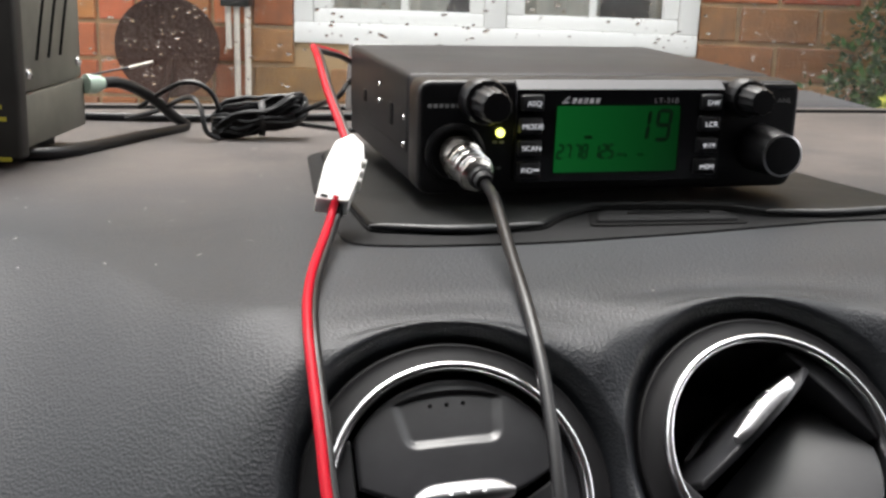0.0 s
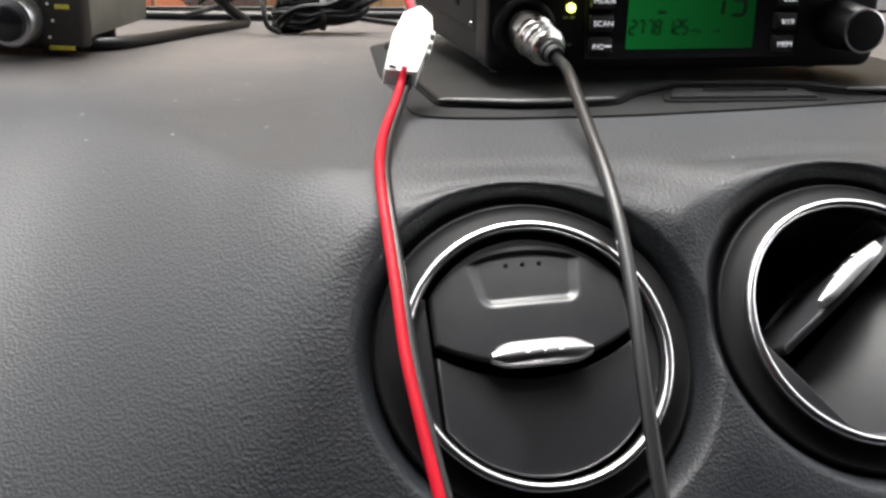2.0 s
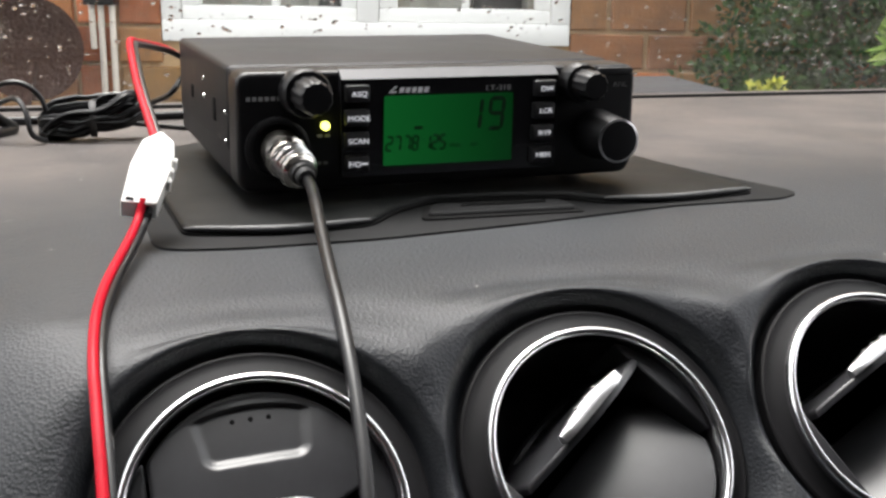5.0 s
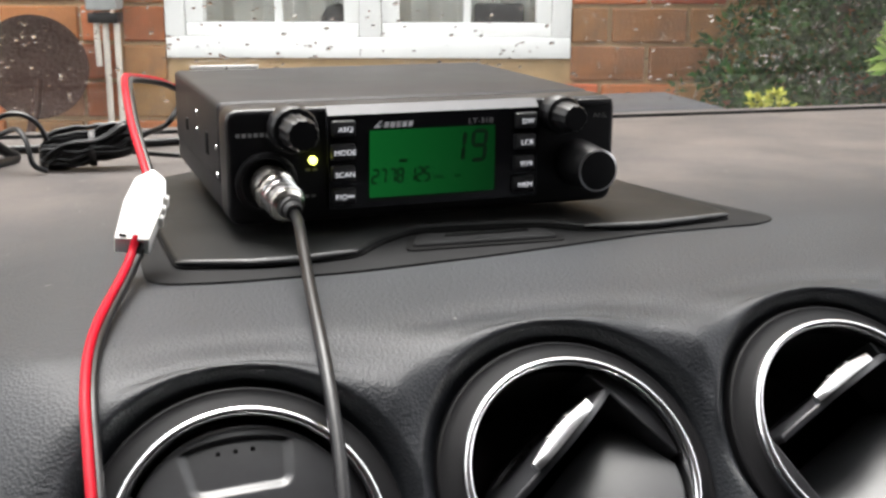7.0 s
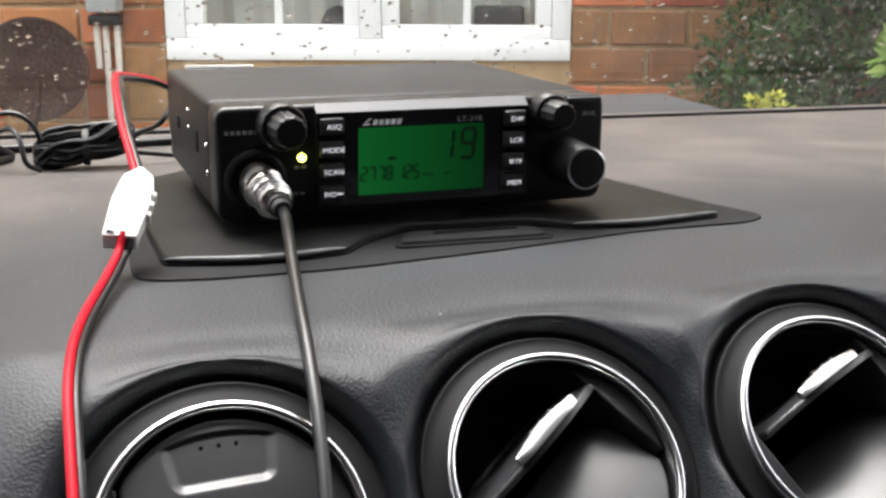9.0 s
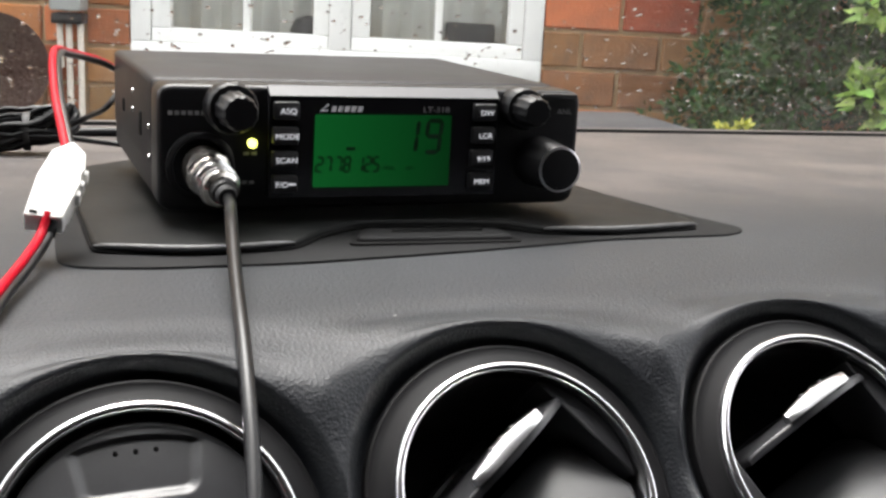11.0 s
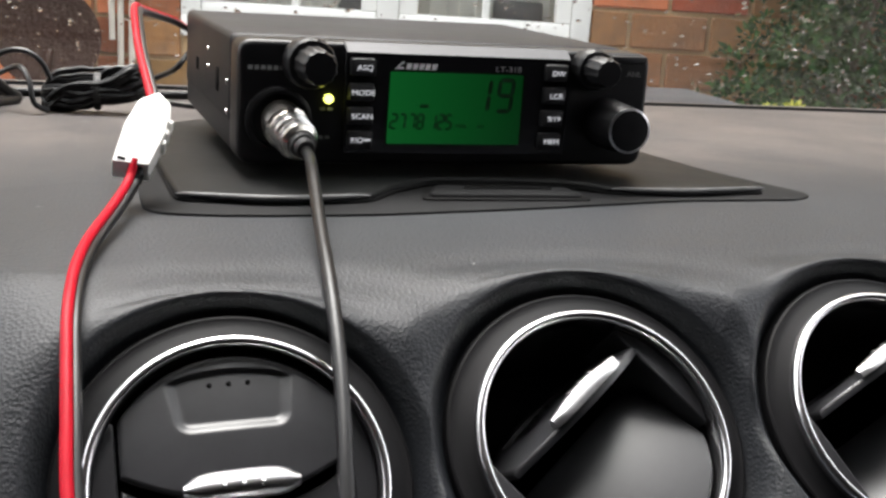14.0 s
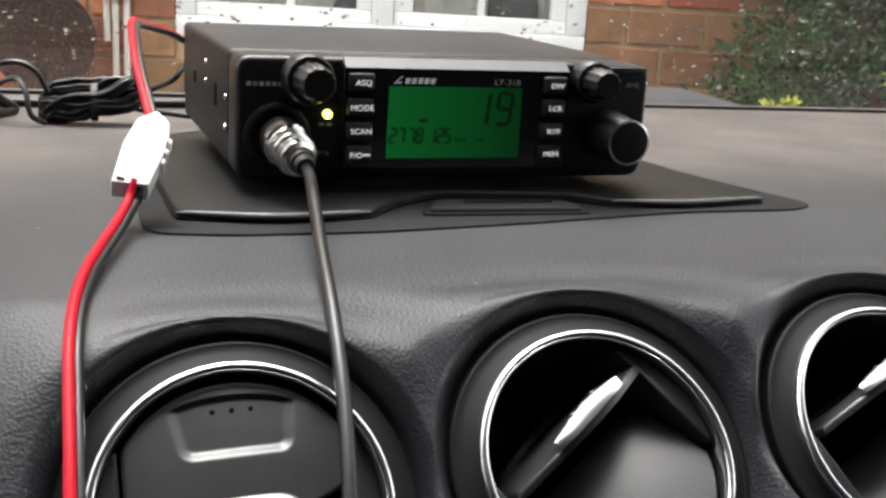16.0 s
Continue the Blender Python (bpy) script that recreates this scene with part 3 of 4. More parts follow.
def seven(parent, digit, x, y, w, h, t, slant=0.10):
    """A digit of seven straight segments."""
    on = {"0": "abcdef", "1": "bc", "2": "abged", "5": "afgcd", "7": "abc", "8": "abcdefg", "9": "abcdfg"}[digit]
    spots = {"a": (0, h, w, 1), "g": (0, h / 2, w, 1), "d": (0, 0, w, 1), "f": (0, h / 2, h / 2, 0), "b": (w, h / 2, h / 2, 0), "e": (0, 0, h / 2, 0), "c": (w, 0, h / 2, 0)}
    bm = bmesh.new()
    for s in on:
        px, py, length, flat_ = spots[s]
        if flat_:
            pts = [(px, py), (px + t * 0.6, py + t / 2), (px + length - t * 0.6, py + t / 2), (px + length, py), (px + length - t * 0.6, py - t / 2), (px + t * 0.6, py - t / 2)]
        else:
            pts = [(px, py), (px + t / 2, py + t * 0.6), (px + t / 2, py + length - t * 0.6), (px, py + length), (px - t / 2, py + length - t * 0.6), (px - t / 2, py + t * 0.6)]
        bm.faces.new([bm.verts.new((a + b * slant, b, 0)) for a, b in pts])
    bmesh.ops.remove_doubles(bm, verts=bm.verts, dist=1e-6)
    return part("digit", bm, LCD_INK, parent, m=pose(x, y, 0.0006), flat=True)


seven(lcd, "1", 0.0092, 0.0310, 0.0050, 0.0125, 0.0016)
seven(lcd, "9", 0.0182, 0.0310, 0.0058, 0.0125, 0.0016)
for ch, x in zip("2778125", (-0.0260, -0.0225, -0.0185, -0.0150, -0.0098, -0.0065, -0.0032)):
    seven(lcd, ch, x, 0.0235, 0.0023, 0.0056, 0.0009)
lettering("unit_mark", "MHz", 0.0026, LCD_INK, lcd, pose(0.0036, 0.0246, 0.0006))
lettering("mode_mark", "AM", 0.0022, LCD_INK, lcd, pose(0.0120, 0.0246, 0.0006))
part("icon_bar", slab([(-0.0140, 0.0318), (-0.0105, 0.0318), (-0.0105, 0.0330), (-0.0140, 0.0330)], 0.0004, 0.0006), LCD_INK, lcd)

# maker's mark as plain strokes, and the model figures
mark = slab([(-0.0250, 0.0466), (-0.0222, 0.0466), (-0.0212, 0.0474), (-0.0234, 0.0474), (-0.0210, 0.0494), (-0.0220, 0.0494)], 0.0, 0.0002)
part("maker_mark", mark, WHITE_INK, radio, m=face(0, 0, 0.0046), flat=True)
for i in range(5):
    x = -0.0205 + i * 0.0026
    part("mark_stroke", slab([(x, 0.0466), (x + 0.0019, 0.0466), (x + 0.0025, 0.0488), (x + 0.0006, 0.0488)], 0.0, 0.0002), WHITE_INK, radio, m=face(0, 0, 0.0046), flat=True)
lettering("key_word", "ANL", 0.0031, GREY_INK, radio, face(0.0816, 0.0469, 0.0001), stretch=1.15)
lettering("model_figures", "LT-318", 0.0031, GREY_INK, radio, face(0.0226, 0.0476, 0.0047), stretch=1.25)
BUTTONS = [("ASQ", -0.0380, 0.0470), ("MODE", -0.0383, 0.0374), ("SCAN", -0.0384, 0.0283), ("F/O", -0.0383, 0.0190), ("DW", 0.0432, 0.0470), ("LCR", 0.0429, 0.0378), ("9/19", 0.0426, 0.0285), ("MEM", 0.0423, 0.0192)]
for words, u, v in BUTTONS:
    key = part("button", slab(rounded([(-0.0050, -0.0033), (0.0050, -0.0033), (0.0050, 0.0034), (-0.0050, 0.0034)], 0.0010, 3), 0.0, 0.0024, 0.0008, 2), KEYCAP, radio, m=face(u, v, 0.0045))
    short = words == "F/O"
    lettering("key_legend", words, 0.0030, KEY_LIGHT, key, pose(-0.0012 if short else 0.0006, -0.0002, 0.00245), stretch=1.1)
    if short:
        part("key_symbol", slab([(0.0016, -0.0003), (0.0042, -0.0003), (0.0042, 0.0004), (0.0016, 0.0004)], 0.0024, 0.0025), KEY_LIGHT, key, flat=True)
for u0, u1, v, h in ((-0.0811, -0.0665, 0.0452, 0.0008), (-0.0530, -0.0470, 0.0299, 0.0006), (-0.0535, -0.0480, 0.0189, 0.0006)):
    n = max(2, int((u1 - u0) / 0.0022))
    for i in range(n):
        a = u0 + (u1 - u0) * i / n
        part("legend_bar", slab([(a, v - h), (a + (u1 - u0) / n * 0.7, v - h), (a + (u1 - u0) / n * 0.7, v + h), (a, v + h)], 0.0, 0.0001), GREY_INK, radio, m=face(0, 0, 0.0001), flat=True)
part("status_lamp", lathe([(0.0018, 0), (0.0018, 0.0012), (0.0012, 0.0021), (0.0, 0.0024)], 20), LED, radio, "lit yellow-green indicator lamp", face(-0.0498, 0.0339, 0.0))
# twin knobs at the top corners, channel knob below
kn = part("squelch_knob", lathe([(0.0098, 0.0), (0.0098, 0.0085), (0.0090, 0.0098), (0.0062, 0.0100), (0.0062, 0.0101)], 48, ribs=16, rib_depth=0.03), SATIN, radio, "black dual ring control knob", face(-0.0588, 0.0478, 0.0))
part("inner_knob", lathe([(0.0072, 0.009), (0.0068, 0.0225), (0.0060, 0.0238), (0.0, 0.0239)], 48, ribs=12, rib_depth=0.08), SATIN, kn)
kn = part("volume_knob", lathe([(0.0086, 0.0), (0.0086, 0.0070), (0.0078, 0.0082), (0.0055, 0.0083)], 48, ribs=16, rib_depth=0.03), SATIN, radio, "black dual ring control knob", face(0.0600, 0.0488, 0.0))
part("inner_knob", lathe([(0.0064, 0.0078), (0.0060, 0.0185), (0.0053, 0.0196), (0.0, 0.0197)], 48, ribs=12, rib_depth=0.08), SATIN, kn)
kn = part("channel_knob", lathe([(0.0108, 0.0), (0.0104, 0.0060), (0.0094, 0.0200), (0.0088, 0.0214), (0.0078, 0.0218), (0.0, 0.0212)], 56, ribs=22, rib_depth=0.03), SATIN, radio, "large black channel knob", face(0.0705, 0.0262, 0.0))
part("knob_edge", lathe([(0.0086, 0.0208), (0.0092, 0.0212), (0.0092, 0.0216), (0.0084, 0.0219)], 48, close=True), SILVER, kn, "thin worn silver edge")
part("top_button", slab(rounded([(0.0700, 0.0518), (0.0865, 0.0518), (0.0865, 0.0545), (0.0700, 0.0545)], 0.0008, 3), 0.0, 0.0020, 0.0006), KEYCAP, radio, "slim push key", face(0, 0, 0.0))
part("socket_collar", lathe([(0.0128, 0.0), (0.0128, 0.0022), (0.0116, 0.0030), (0.0106, 0.0030), (0.0102, 0.0015), (0.0102, 0.0)], 56, close=True), SATIN, radio, "round microphone socket collar", face(-0.0693, 0.0255, 0.0))
# side screws and slots
for y, z in ((0.030, 0.036), (0.030, 0.024), (0.085, 0.044), (0.085, 0.036)):
    part("side_screw", lathe([(0.0013, 0), (0.0012, 0.0005), (0.0006, 0.0007), (0.0, 0.0007)], 12), CHROME, radio, "small bright screw", m=pose(L + 0.0009, y, z, 0, -90, 0))
for y, z, h in ((0.056, 0.034, 0.005), (0.120, 0.034, 0.003)):
    part("side_hole", box(L + 0.0002, L + 0.0020, y - 0.003, y + 0.003, z - h, z + h, 0.0006), GROOVE, radio)
for x, y in ((-0.07, 0.03), (0.074, 0.03), (-0.07, 0.15), (0.074, 0.15)):
    part("foot", lathe([(0.005, 0.0035), (0.005, 0.0095)], 20), RUBBER, radio, "rubber foot", pose(x, y, 0))

# microphone lead
lead = thing("microphone_lead", None, "black microphone cable with chrome screw plug, hanging from the radio", "cable")
PLUG = RADIO @ face(-0.0685, 0.0253, 0.0) @ pose(0, 0, 0, 12, 8, 0)
plug = part("plug", lathe([(0.0088, 0.0005), (0.0088, 0.0095), (0.0078, 0.0105), (0.0078, 0.0115)], 48, ribs=24, rib_depth=0.03), NICKEL, lead, "knurled chrome coupling ring", PLUG)
part("plug_body", lathe([(0.0072, 0.0105), (0.0072, 0.0175), (0.0066, 0.0180), (0.0066, 0.0195), (0.0070, 0.0200), (0.0070, 0.0235), (0.0056, 0.0250)], 40), NICKEL, plug)
for k in range(3):
    part("plug_ring", lathe([(0.0074, 0.0128 + 0.0035 * k), (0.0078, 0.0132 + 0.0035 * k), (0.0078, 0.0140 + 0.0035 * k), (0.0074, 0.0144 + 0.0035 * k)], 40, close=True), CHROME, plug)
part("strain_relief", lathe([(0.0050, 0.0245), (0.0046, 0.0270), (0.0038, 0.0275), (0.0040, 0.0285), (0.0032, 0.0300)], 24), RUBBER, plug)
END = PLUG @ Vector((0, 0, 0.027))
over = lambda x, y, z, gap: (x, y, max(z, dash_z(x, y) + gap))
def eased(run, times=4):
    """The run with its bends evened out, its ends kept."""
    for _ in range(times):
        run = [run[0]] + [(a + 2 * b + c) / 4 for a, b, c in zip(run, run[1:], run[2:])] + [run[-1]]
    return run


cable = eased(spline([END, END + (PLUG.to_3x3() @ Vector((0, 0, 0.007))) + Vector((0, 0, -0.001))] + [over(*p, 0.0024) for p in (
    (-0.0606, -0.053, 0.0190), (-0.0619, -0.070, 0.0155), (-0.0634, -0.090, 0.0105), (-0.0647, -0.110, 0.0055), (-0.0656, -0.130, 0.0000), (-0.0666, -0.150, -0.0085),
    (-0.0672, -0.165, -0.0180), (-0.0685, -0.180, -0.0285), (-0.0698, -0.195, -0.0410), (-0.0705, -0.210, -0.0545), (-0.0710, -0.235, -0.0780))], 12), 60)
part("cable", tube(cable, 0.0021, 14), BLACK_WIRE, lead)

# red and black power lead with its white connector
power = thing("power_lead", None, "red and black twin power wire with white plastic connector", "cable")
LOW = [(-0.1180, -0.0440, 0.0165)] + [over(*p, 0.0018) for p in (
    (-0.1205, -0.0500, 0.0100), (-0.1246, -0.0700, 0.0070), (-0.1284, -0.0900, 0.0056), (-0.1316, -0.1100, 0.0044), (-0.1338, -0.1300, 0.0018), (-0.1344, -0.1500, -0.0030),
    (-0.1339, -0.1650, -0.0104), (-0.1332, -0.1800, -0.0190), (-0.1325, -0.1950, -0.0290), (-0.1305, -0.2100, -0.0395), (-0.1260, -0.2350, -0.0580))]
UP = [(-0.1125, -0.0205, 0.0340), (-0.1140, -0.0080, 0.0390), (-0.1170, 0.0200, 0.0490), (-0.1185, 0.0550, 0.0590), (-0.1180, 0.0900, 0.0600), (-0.1150, 0.1150, 0.0575), (-0.1080, 0.1400, 0.0540), (-0.0985, 0.1600, 0.0495), (-0.0850, 0.1800, 0.0400)]
for run in (LOW, UP):
    r = spline(run, 12)
    part("red_wire", tube([p + Vector((-0.0007, 0, 0.0004)) for p in r], 0.00155, 10), RED_WIRE, power, "red insulated wire")
    part("black_wire", tube([p + Vector((0.0013, 0.0008, -0.0012)) for p in r], 0.00150, 10), BLACK_WIRE, power, "black insulated wire")
A, Bc = Vector((-0.1105, -0.0210, 0.0335)), Vector((-0.1200, -0.0430, 0.0130))
zc = (A - Bc).normalized()
xc = (Vector((1, 0.05, 0)) - zc * zc.x).normalized()
CM = Matrix((xc, zc.cross(xc), zc)).transposed().to_4x4()
CM.translation = Bc
CL = (A - Bc).length
body = slab(rounded([(-0.0064, -0.001), (0.0056, 0.001), (0.0070, 0.017), (0.0063, 0.020), (0.0070, 0.022), (0.0052, CL * 0.92), (0.0000, CL + 0.001), (-0.0055, CL * 0.86), (-0.0071, 0.016)], 0.0007, 2), -0.0045, 0.0045, 0.0005)
conn = part("connector_housing", body, NYLON, power, "white nylon connector housing", CM @ pose(0, 0, 0, 90))
for z in (0.012, 0.0165, 0.021):
    part("side_ridge", box(0.0062, 0.0080, -0.0030, 0.0030, z, z + 0.0022, 0.0004), NYLON, power, "moulded ridge", CM)
part("end_slot", box(-0.0052, -0.0024, -0.0047, -0.0040, 0.0002, 0.0016, 0.0003), GROOVE, power, "open cable slot", CM)
part("wire_hole", lathe([(0.0026, -0.0035), (0.0026, -0.0010)], 16), GROOVE, power, m=CM @ pose(0.002, 0, 0))


# ---- meter box beside the radio ----
MB = pose(-0.2640, 0.1360, 0.0, 0, 0, -13.5)
GZ = dash_z(-0.28, 0.18)
meter = thing("meter_box", MB, "dark olive-grey metal meter box with silver knob and yellow print", "meter")
H = 0.092
part("lower_case", box(-0.150, 0.0, 0.010, 0.096, GZ + 0.0085, GZ + 0.036, 0.0015), METER, meter)
part("upper_cover", box(-0.1495, -0.0008, 0.010, 0.095, GZ + 0.0364, GZ + H, 0.002), METER, meter, "folded sheet metal cover")
mf = part("front_panel", box(-0.152, 0.0022, 0.0, 0.0115, GZ + 0.0045, GZ + H + 0.001, 0.0025, 3), METER_FRONT, meter, "dark grey front panel")
for i in range(3):
    slot = box(-0.0012, 0.0002, 0.030 + 0.016 * i, 0.0318 + 0.016 * i, GZ + 0.052, GZ + 0.086, 0.0002)
    for q in slot.verts:
        q.co.y += 0.42 * (q.co.z - GZ - 0.052)
    part("vent_slot", slot, GROOVE, meter, "slanting cooling slot")
for y, z in ((0.020, 0.046), (0.088, 0.046)):
    part("case_screw", lathe([(0.0030, 0), (0.0028, 0.0010), (0.0015, 0.0018), (0.0, 0.0018)], 16), CHROME, meter, "bright screw", pose(-0.0006, y, GZ + z, 0, 90))
def dial(u, z, r, name):
    k = part(name, lathe([(r, 0.0), (r, 0.010), (r * 0.93, 0.012), (r * 0.72, 0.0125)], 40, "-y", ribs=20, rib_depth=0.02), SILVER, meter, "silver rimmed black knob", pose(u, -0.001, GZ + z))
    part("cap", lathe([(r * 0.74, 0.011), (r * 0.72, 0.016), (r * 0.6, 0.017), (0.0, 0.017)], 32, "-y"), GLOSS, k)
dial(-0.0300, 0.0185, 0.0125, "range_knob")
dial(-0.0420, 0.0560, 0.0125, "range_knob")
for u0, u1, z in ((-0.0480, -0.0390, 0.0385), (-0.0260, -0.0160, 0.0385), (-0.0135, -0.0065, 0.0315), (-0.0120, -0.0045, 0.0255), (-0.0165, -0.0030, 0.0050), (-0.019, -0.0140, 0.0470), (-0.0160, -0.0110, 0.0540)):
    part("legend_bar", box(u0, u1, -0.0002, 0.0002, GZ + z - 0.0011, GZ + z + 0.0011), YELLOW_INK, mf, flat=True)
for a in range(-120, 121, 30):
    part("scale_dot", lathe([(0.0008, 0.0), (0.0008, 0.0003)], 8, "-y"), WHITE_INK, meter, m=pose(-0.030 + 0.0165 * math.sin(radians(a)), -0.0001, GZ + 0.0185 + 0.0165 * math.cos(radians(a))))
for x, y in ((-0.14, 0.018), (-0.022, 0.018), (-0.14, 0.086), (-0.022, 0.086)):
    part("foot", lathe([(0.006, -0.002), (0.006, 0.009)], 16), RUBBER, meter, "rubber foot", pose(x, y, GZ))

# thick coax from the meter box
coax = thing("coax_cable", None, "thick black coaxial cable with pale plug, looped on the dashboard", "cable")
run = spline([(-0.237, 0.231, 0.025), (-0.222, 0.245, 0.0235), (-0.206, 0.264, 0.012), (-0.194, 0.282, -0.002), (-0.188, 0.290, -0.0075), (-0.190, 0.284, -0.0095), (-0.200, 0.262, -0.0085), (-0.216, 0.228, -0.0065), (-0.238, 0.182, -0.0045),
              (-0.257, 0.160, -0.0035), (-0.285, 0.162, -0.0032), (-0.330, 0.180, -0.0035), (-0.400, 0.20, -0.004)], 12)
part("cable", tube(run, 0.0034, 12), BLACK_WIRE, coax)
pm = look((-0.241, 0.2275, 0.0252), (-0.222, 0.245, 0.0240))
part("plug", lathe([(0.0055, 0.0), (0.0058, -0.006), (0.0045, -0.010), (0.0036, -0.012)], 24), material("pale_green_plug", (0.45, 0.58, 0.48), 0.45, vary=0.2), coax, "pale green plug sleeve", pm)
def lying(name, pts, radius, label, mat=BLACK_WIRE):
    t = thing(name, None, label, "cable")
    part("wire", tube(spline(pts, 12), radius, 10), mat, t)
    return t
def dz(x, y, lift):
    return (x, y, dash_z(x, y) + lift)
lying("wire", [dz(-0.30, 0.34, 0.004), dz(-0.26, 0.345, 0.003), dz(-0.20, 0.335, 0.003), dz(-0.16, 0.335, 0.003), dz(-0.10, 0.345, 0.003), dz(-0.03, 0.36, 0.003)], 0.0028, "black cable lying along the back of the dashboard")
t2 = lying("aerial_wire", [(-0.241, 0.228, 0.0295), (-0.228, 0.232, 0.0320), (-0.216, 0.236, 0.0340), (-0.205, 0.240, 0.0365)], 0.0007, "thin stripped wire end sticking out of the meter box")
part("bare_end", tube(spline([(-0.217, 0.2357, 0.0338), (-0.210, 0.238, 0.0354), (-0.2035, 0.2405, 0.0369)], 6), 0.0009, 8), CREAM, t2, "bare pale end")
# coiled bundle of thin twin cable
bundle = thing("cable_bundle", pose(0, -0.043, 0.0016), "coil of thin black twin cable bound in the middle", "cable bundle")
rng = random.Random(4)
for i in range(34):
    ph, pts = rng.uniform(0, 6.28), []
    ry, rz, oz = rng.uniform(0.002, 0.014), rng.uniform(0.001, 0.0145), rng.uniform(-0.001, 0.003)
    for k in range(25):
        a = 2 * math.pi * k / 24
        w = 0.55 + 0.45 * abs(math.cos(a))
        x = -0.141 + 0.0265 * math.cos(a) + 0.002 * math.sin(3 * a + ph)
        y = 0.292 + ry * math.sin(a) * (0.7 + 0.3 * w)
        z = dash_z(-0.142, 0.29) + 0.0135 + oz + rz * math.sin(a + ph * 0.35) * w + 0.001 * math.sin(5 * a + ph)
        pts.append((x, y, max(z, dash_z(x, y) + 0.0018)))
    part("loop", tube(spline(pts, 4), 0.0014, 8), BLACK_WIRE, bundle)
part("tie", lathe([(0.0130, -0.002), (0.0136, -0.001), (0.0136, 0.001), (0.0130, 0.002)], 24, close=True, squash=0.8), RUBBER, bundle, m=pose(-0.140, 0.292, dash_z(-0.14, 0.29) + 0.0125, 90, 0, 90))
part("tail", tube(spline([(-0.166, 0.276, dash_z(-0.17, 0.276) + 0.002), (-0.173, 0.272, -0.004), (-0.176, 0.278, 0.008), (-0.1815, 0.290, 0.0135), (-0.190, 0.305, 0.010), (-0.205, 0.320, 0.001), (-0.225, 0.335, -0.006)], 10), 0.0016, 8), BLACK_WIRE, bundle)
part("tail", tube(spline([(-0.165, 0.290, 0.006), (-0.170, 0.292, 0.016), (-0.178, 0.294, 0.0215), (-0.188, 0.296, 0.0215), (-0.200, 0.302, 0.015), (-0.215, 0.315, 0.004)], 10), 0.0016, 8), BLACK_WIRE, bundle)
part("tail", tube(spline([(-0.120, 0.285, 0.004), (-0.108, 0.270, 0.012), (-0.098, 0.240, 0.021), (-0.090, 0.243, 0.030), (-0.080, 0.220, 0.034)], 10), 0.0016, 8), BLACK_WIRE, bundle)
part("tail", tube(spline([(-0.120, 0.298, -0.003), (-0.100, 0.300, -0.006), (-0.080, 0.300, -0.008), (-0.05, 0.30, -0.009)], 10), 0.0016, 8), BLACK_WIRE, bundle)
# slip of paper by the windscreen
slip = part("paper_slip", box(-0.0245, 0.0245, -0.031, 0.027, 0, 0.0006), PAPER, m=pose(-0.049, 0.400, 0.0130, 118, 0, 0))
tagged(slip, "small white paper slip leaning by the windscreen", "paper")

# dust flecks
rng = random.Random(11)
bm = bmesh.new()
for i in range(110):
    x, y = (rng.uniform(-0.28, -0.12), rng.uniform(-0.06, 0.2)) if i % 2 else (rng.uniform(-0.1, 0.42), rng.uniform(-0.12, 0.36))
    if -0.122 < x < 0.165 and -0.06 < y < 0.21:
        continue
    s, a = rng.uniform(0.0003, 0.0009) * (1.6 if rng.random() < 0.1 else 1), rng.uniform(0, 6.28)
    z = dash_z(x, y) + 0.0004
    c = Vector((x, y, z))
    d, e = Vector((math.cos(a), math.sin(a), 0)) * s * rng.uniform(1, 2.5), Vector((-math.sin(a), math.cos(a), 0)) * s * 0.6
    bm.faces.new([bm.verts.new(c + q) for q in (d, e, -d, -e)])
flecks = part("dust_flecks", bm, DUST, flat=True)
tagged(flecks, "pale dust flecks scattered on the dashboard top", "dust", kind="stuff")

# ---- windscreen, car body ----
RAKE = radians(35)
SW = Vector((0, 0.490, -0.035))
WS = Matrix.Translation(SW) @ Matrix.Rotation(math.pi - RAKE, 4, "X")
ws = part("windscreen", box(-0.75, 0.95, 0.0, 0.955, -0.002, 0.002), PANE, None, "", WS)
tagged(ws, "raked car windscreen glass spotted with rain", "windscreen", kind="structure")
ws.visible_shadow = False
bm = bmesh.new()
rng = random.Random(7)
for i in range(1800):
    x, y = rng.uniform(-0.36, 0.60), rng.uniform(0.055, 0.30)
    r = 0.0005 + 0.0014 * rng.random() ** 3
    m = pose(x, y, 0.0021, 0, 0, rng.uniform(-20, 20)) @ Matrix.Diagonal((rng.uniform(0.8, 1.3), rng.uniform(0.9, 1.6), 0.45, 1))
    bmesh.ops.create_icosphere(bm, subdivisions=1 if r < 0.0014 else 2, radius=r, matrix=m) if i < 220 else None
    if i >= 220:
        top, ring = bm.verts.new(m @ Vector((0, 0, r))), [bm.verts.new(m @ Vector((r * math.cos(a), r * math.sin(a), 0))) for a in [k * math.pi / 3.5 for k in range(7)]]
        mid = [bm.verts.new(m @ Vector((0.72 * r * math.cos(a), 0.72 * r * math.sin(a), 0.68 * r))) for a in [k * math.pi / 3.5 for k in range(7)]]
        for k in range(7):
            j = (k + 1) % 7
            bm.faces.new((ring[k], ring[j], mid[j], mid[k]))
            bm.faces.new((mid[k], mid[j], top))
        bm.faces.new(ring[::-1])
drops = part("rain_drops", bm, DROP, None, "", WS)
for p in drops.data.polygons:
    p.use_smooth = True
drops.visible_shadow = False
tagged(drops, "rain drops on the outside of the windscreen", "rain drops", kind="stuff")
tagged(part("scuttle", box(0.06, 0.458, 0.560, 0.700, -0.09, -0.0310, 0.006), SCUTTLE), "dark scuttle panel below the windscreen outside", "scuttle", kind="structure")
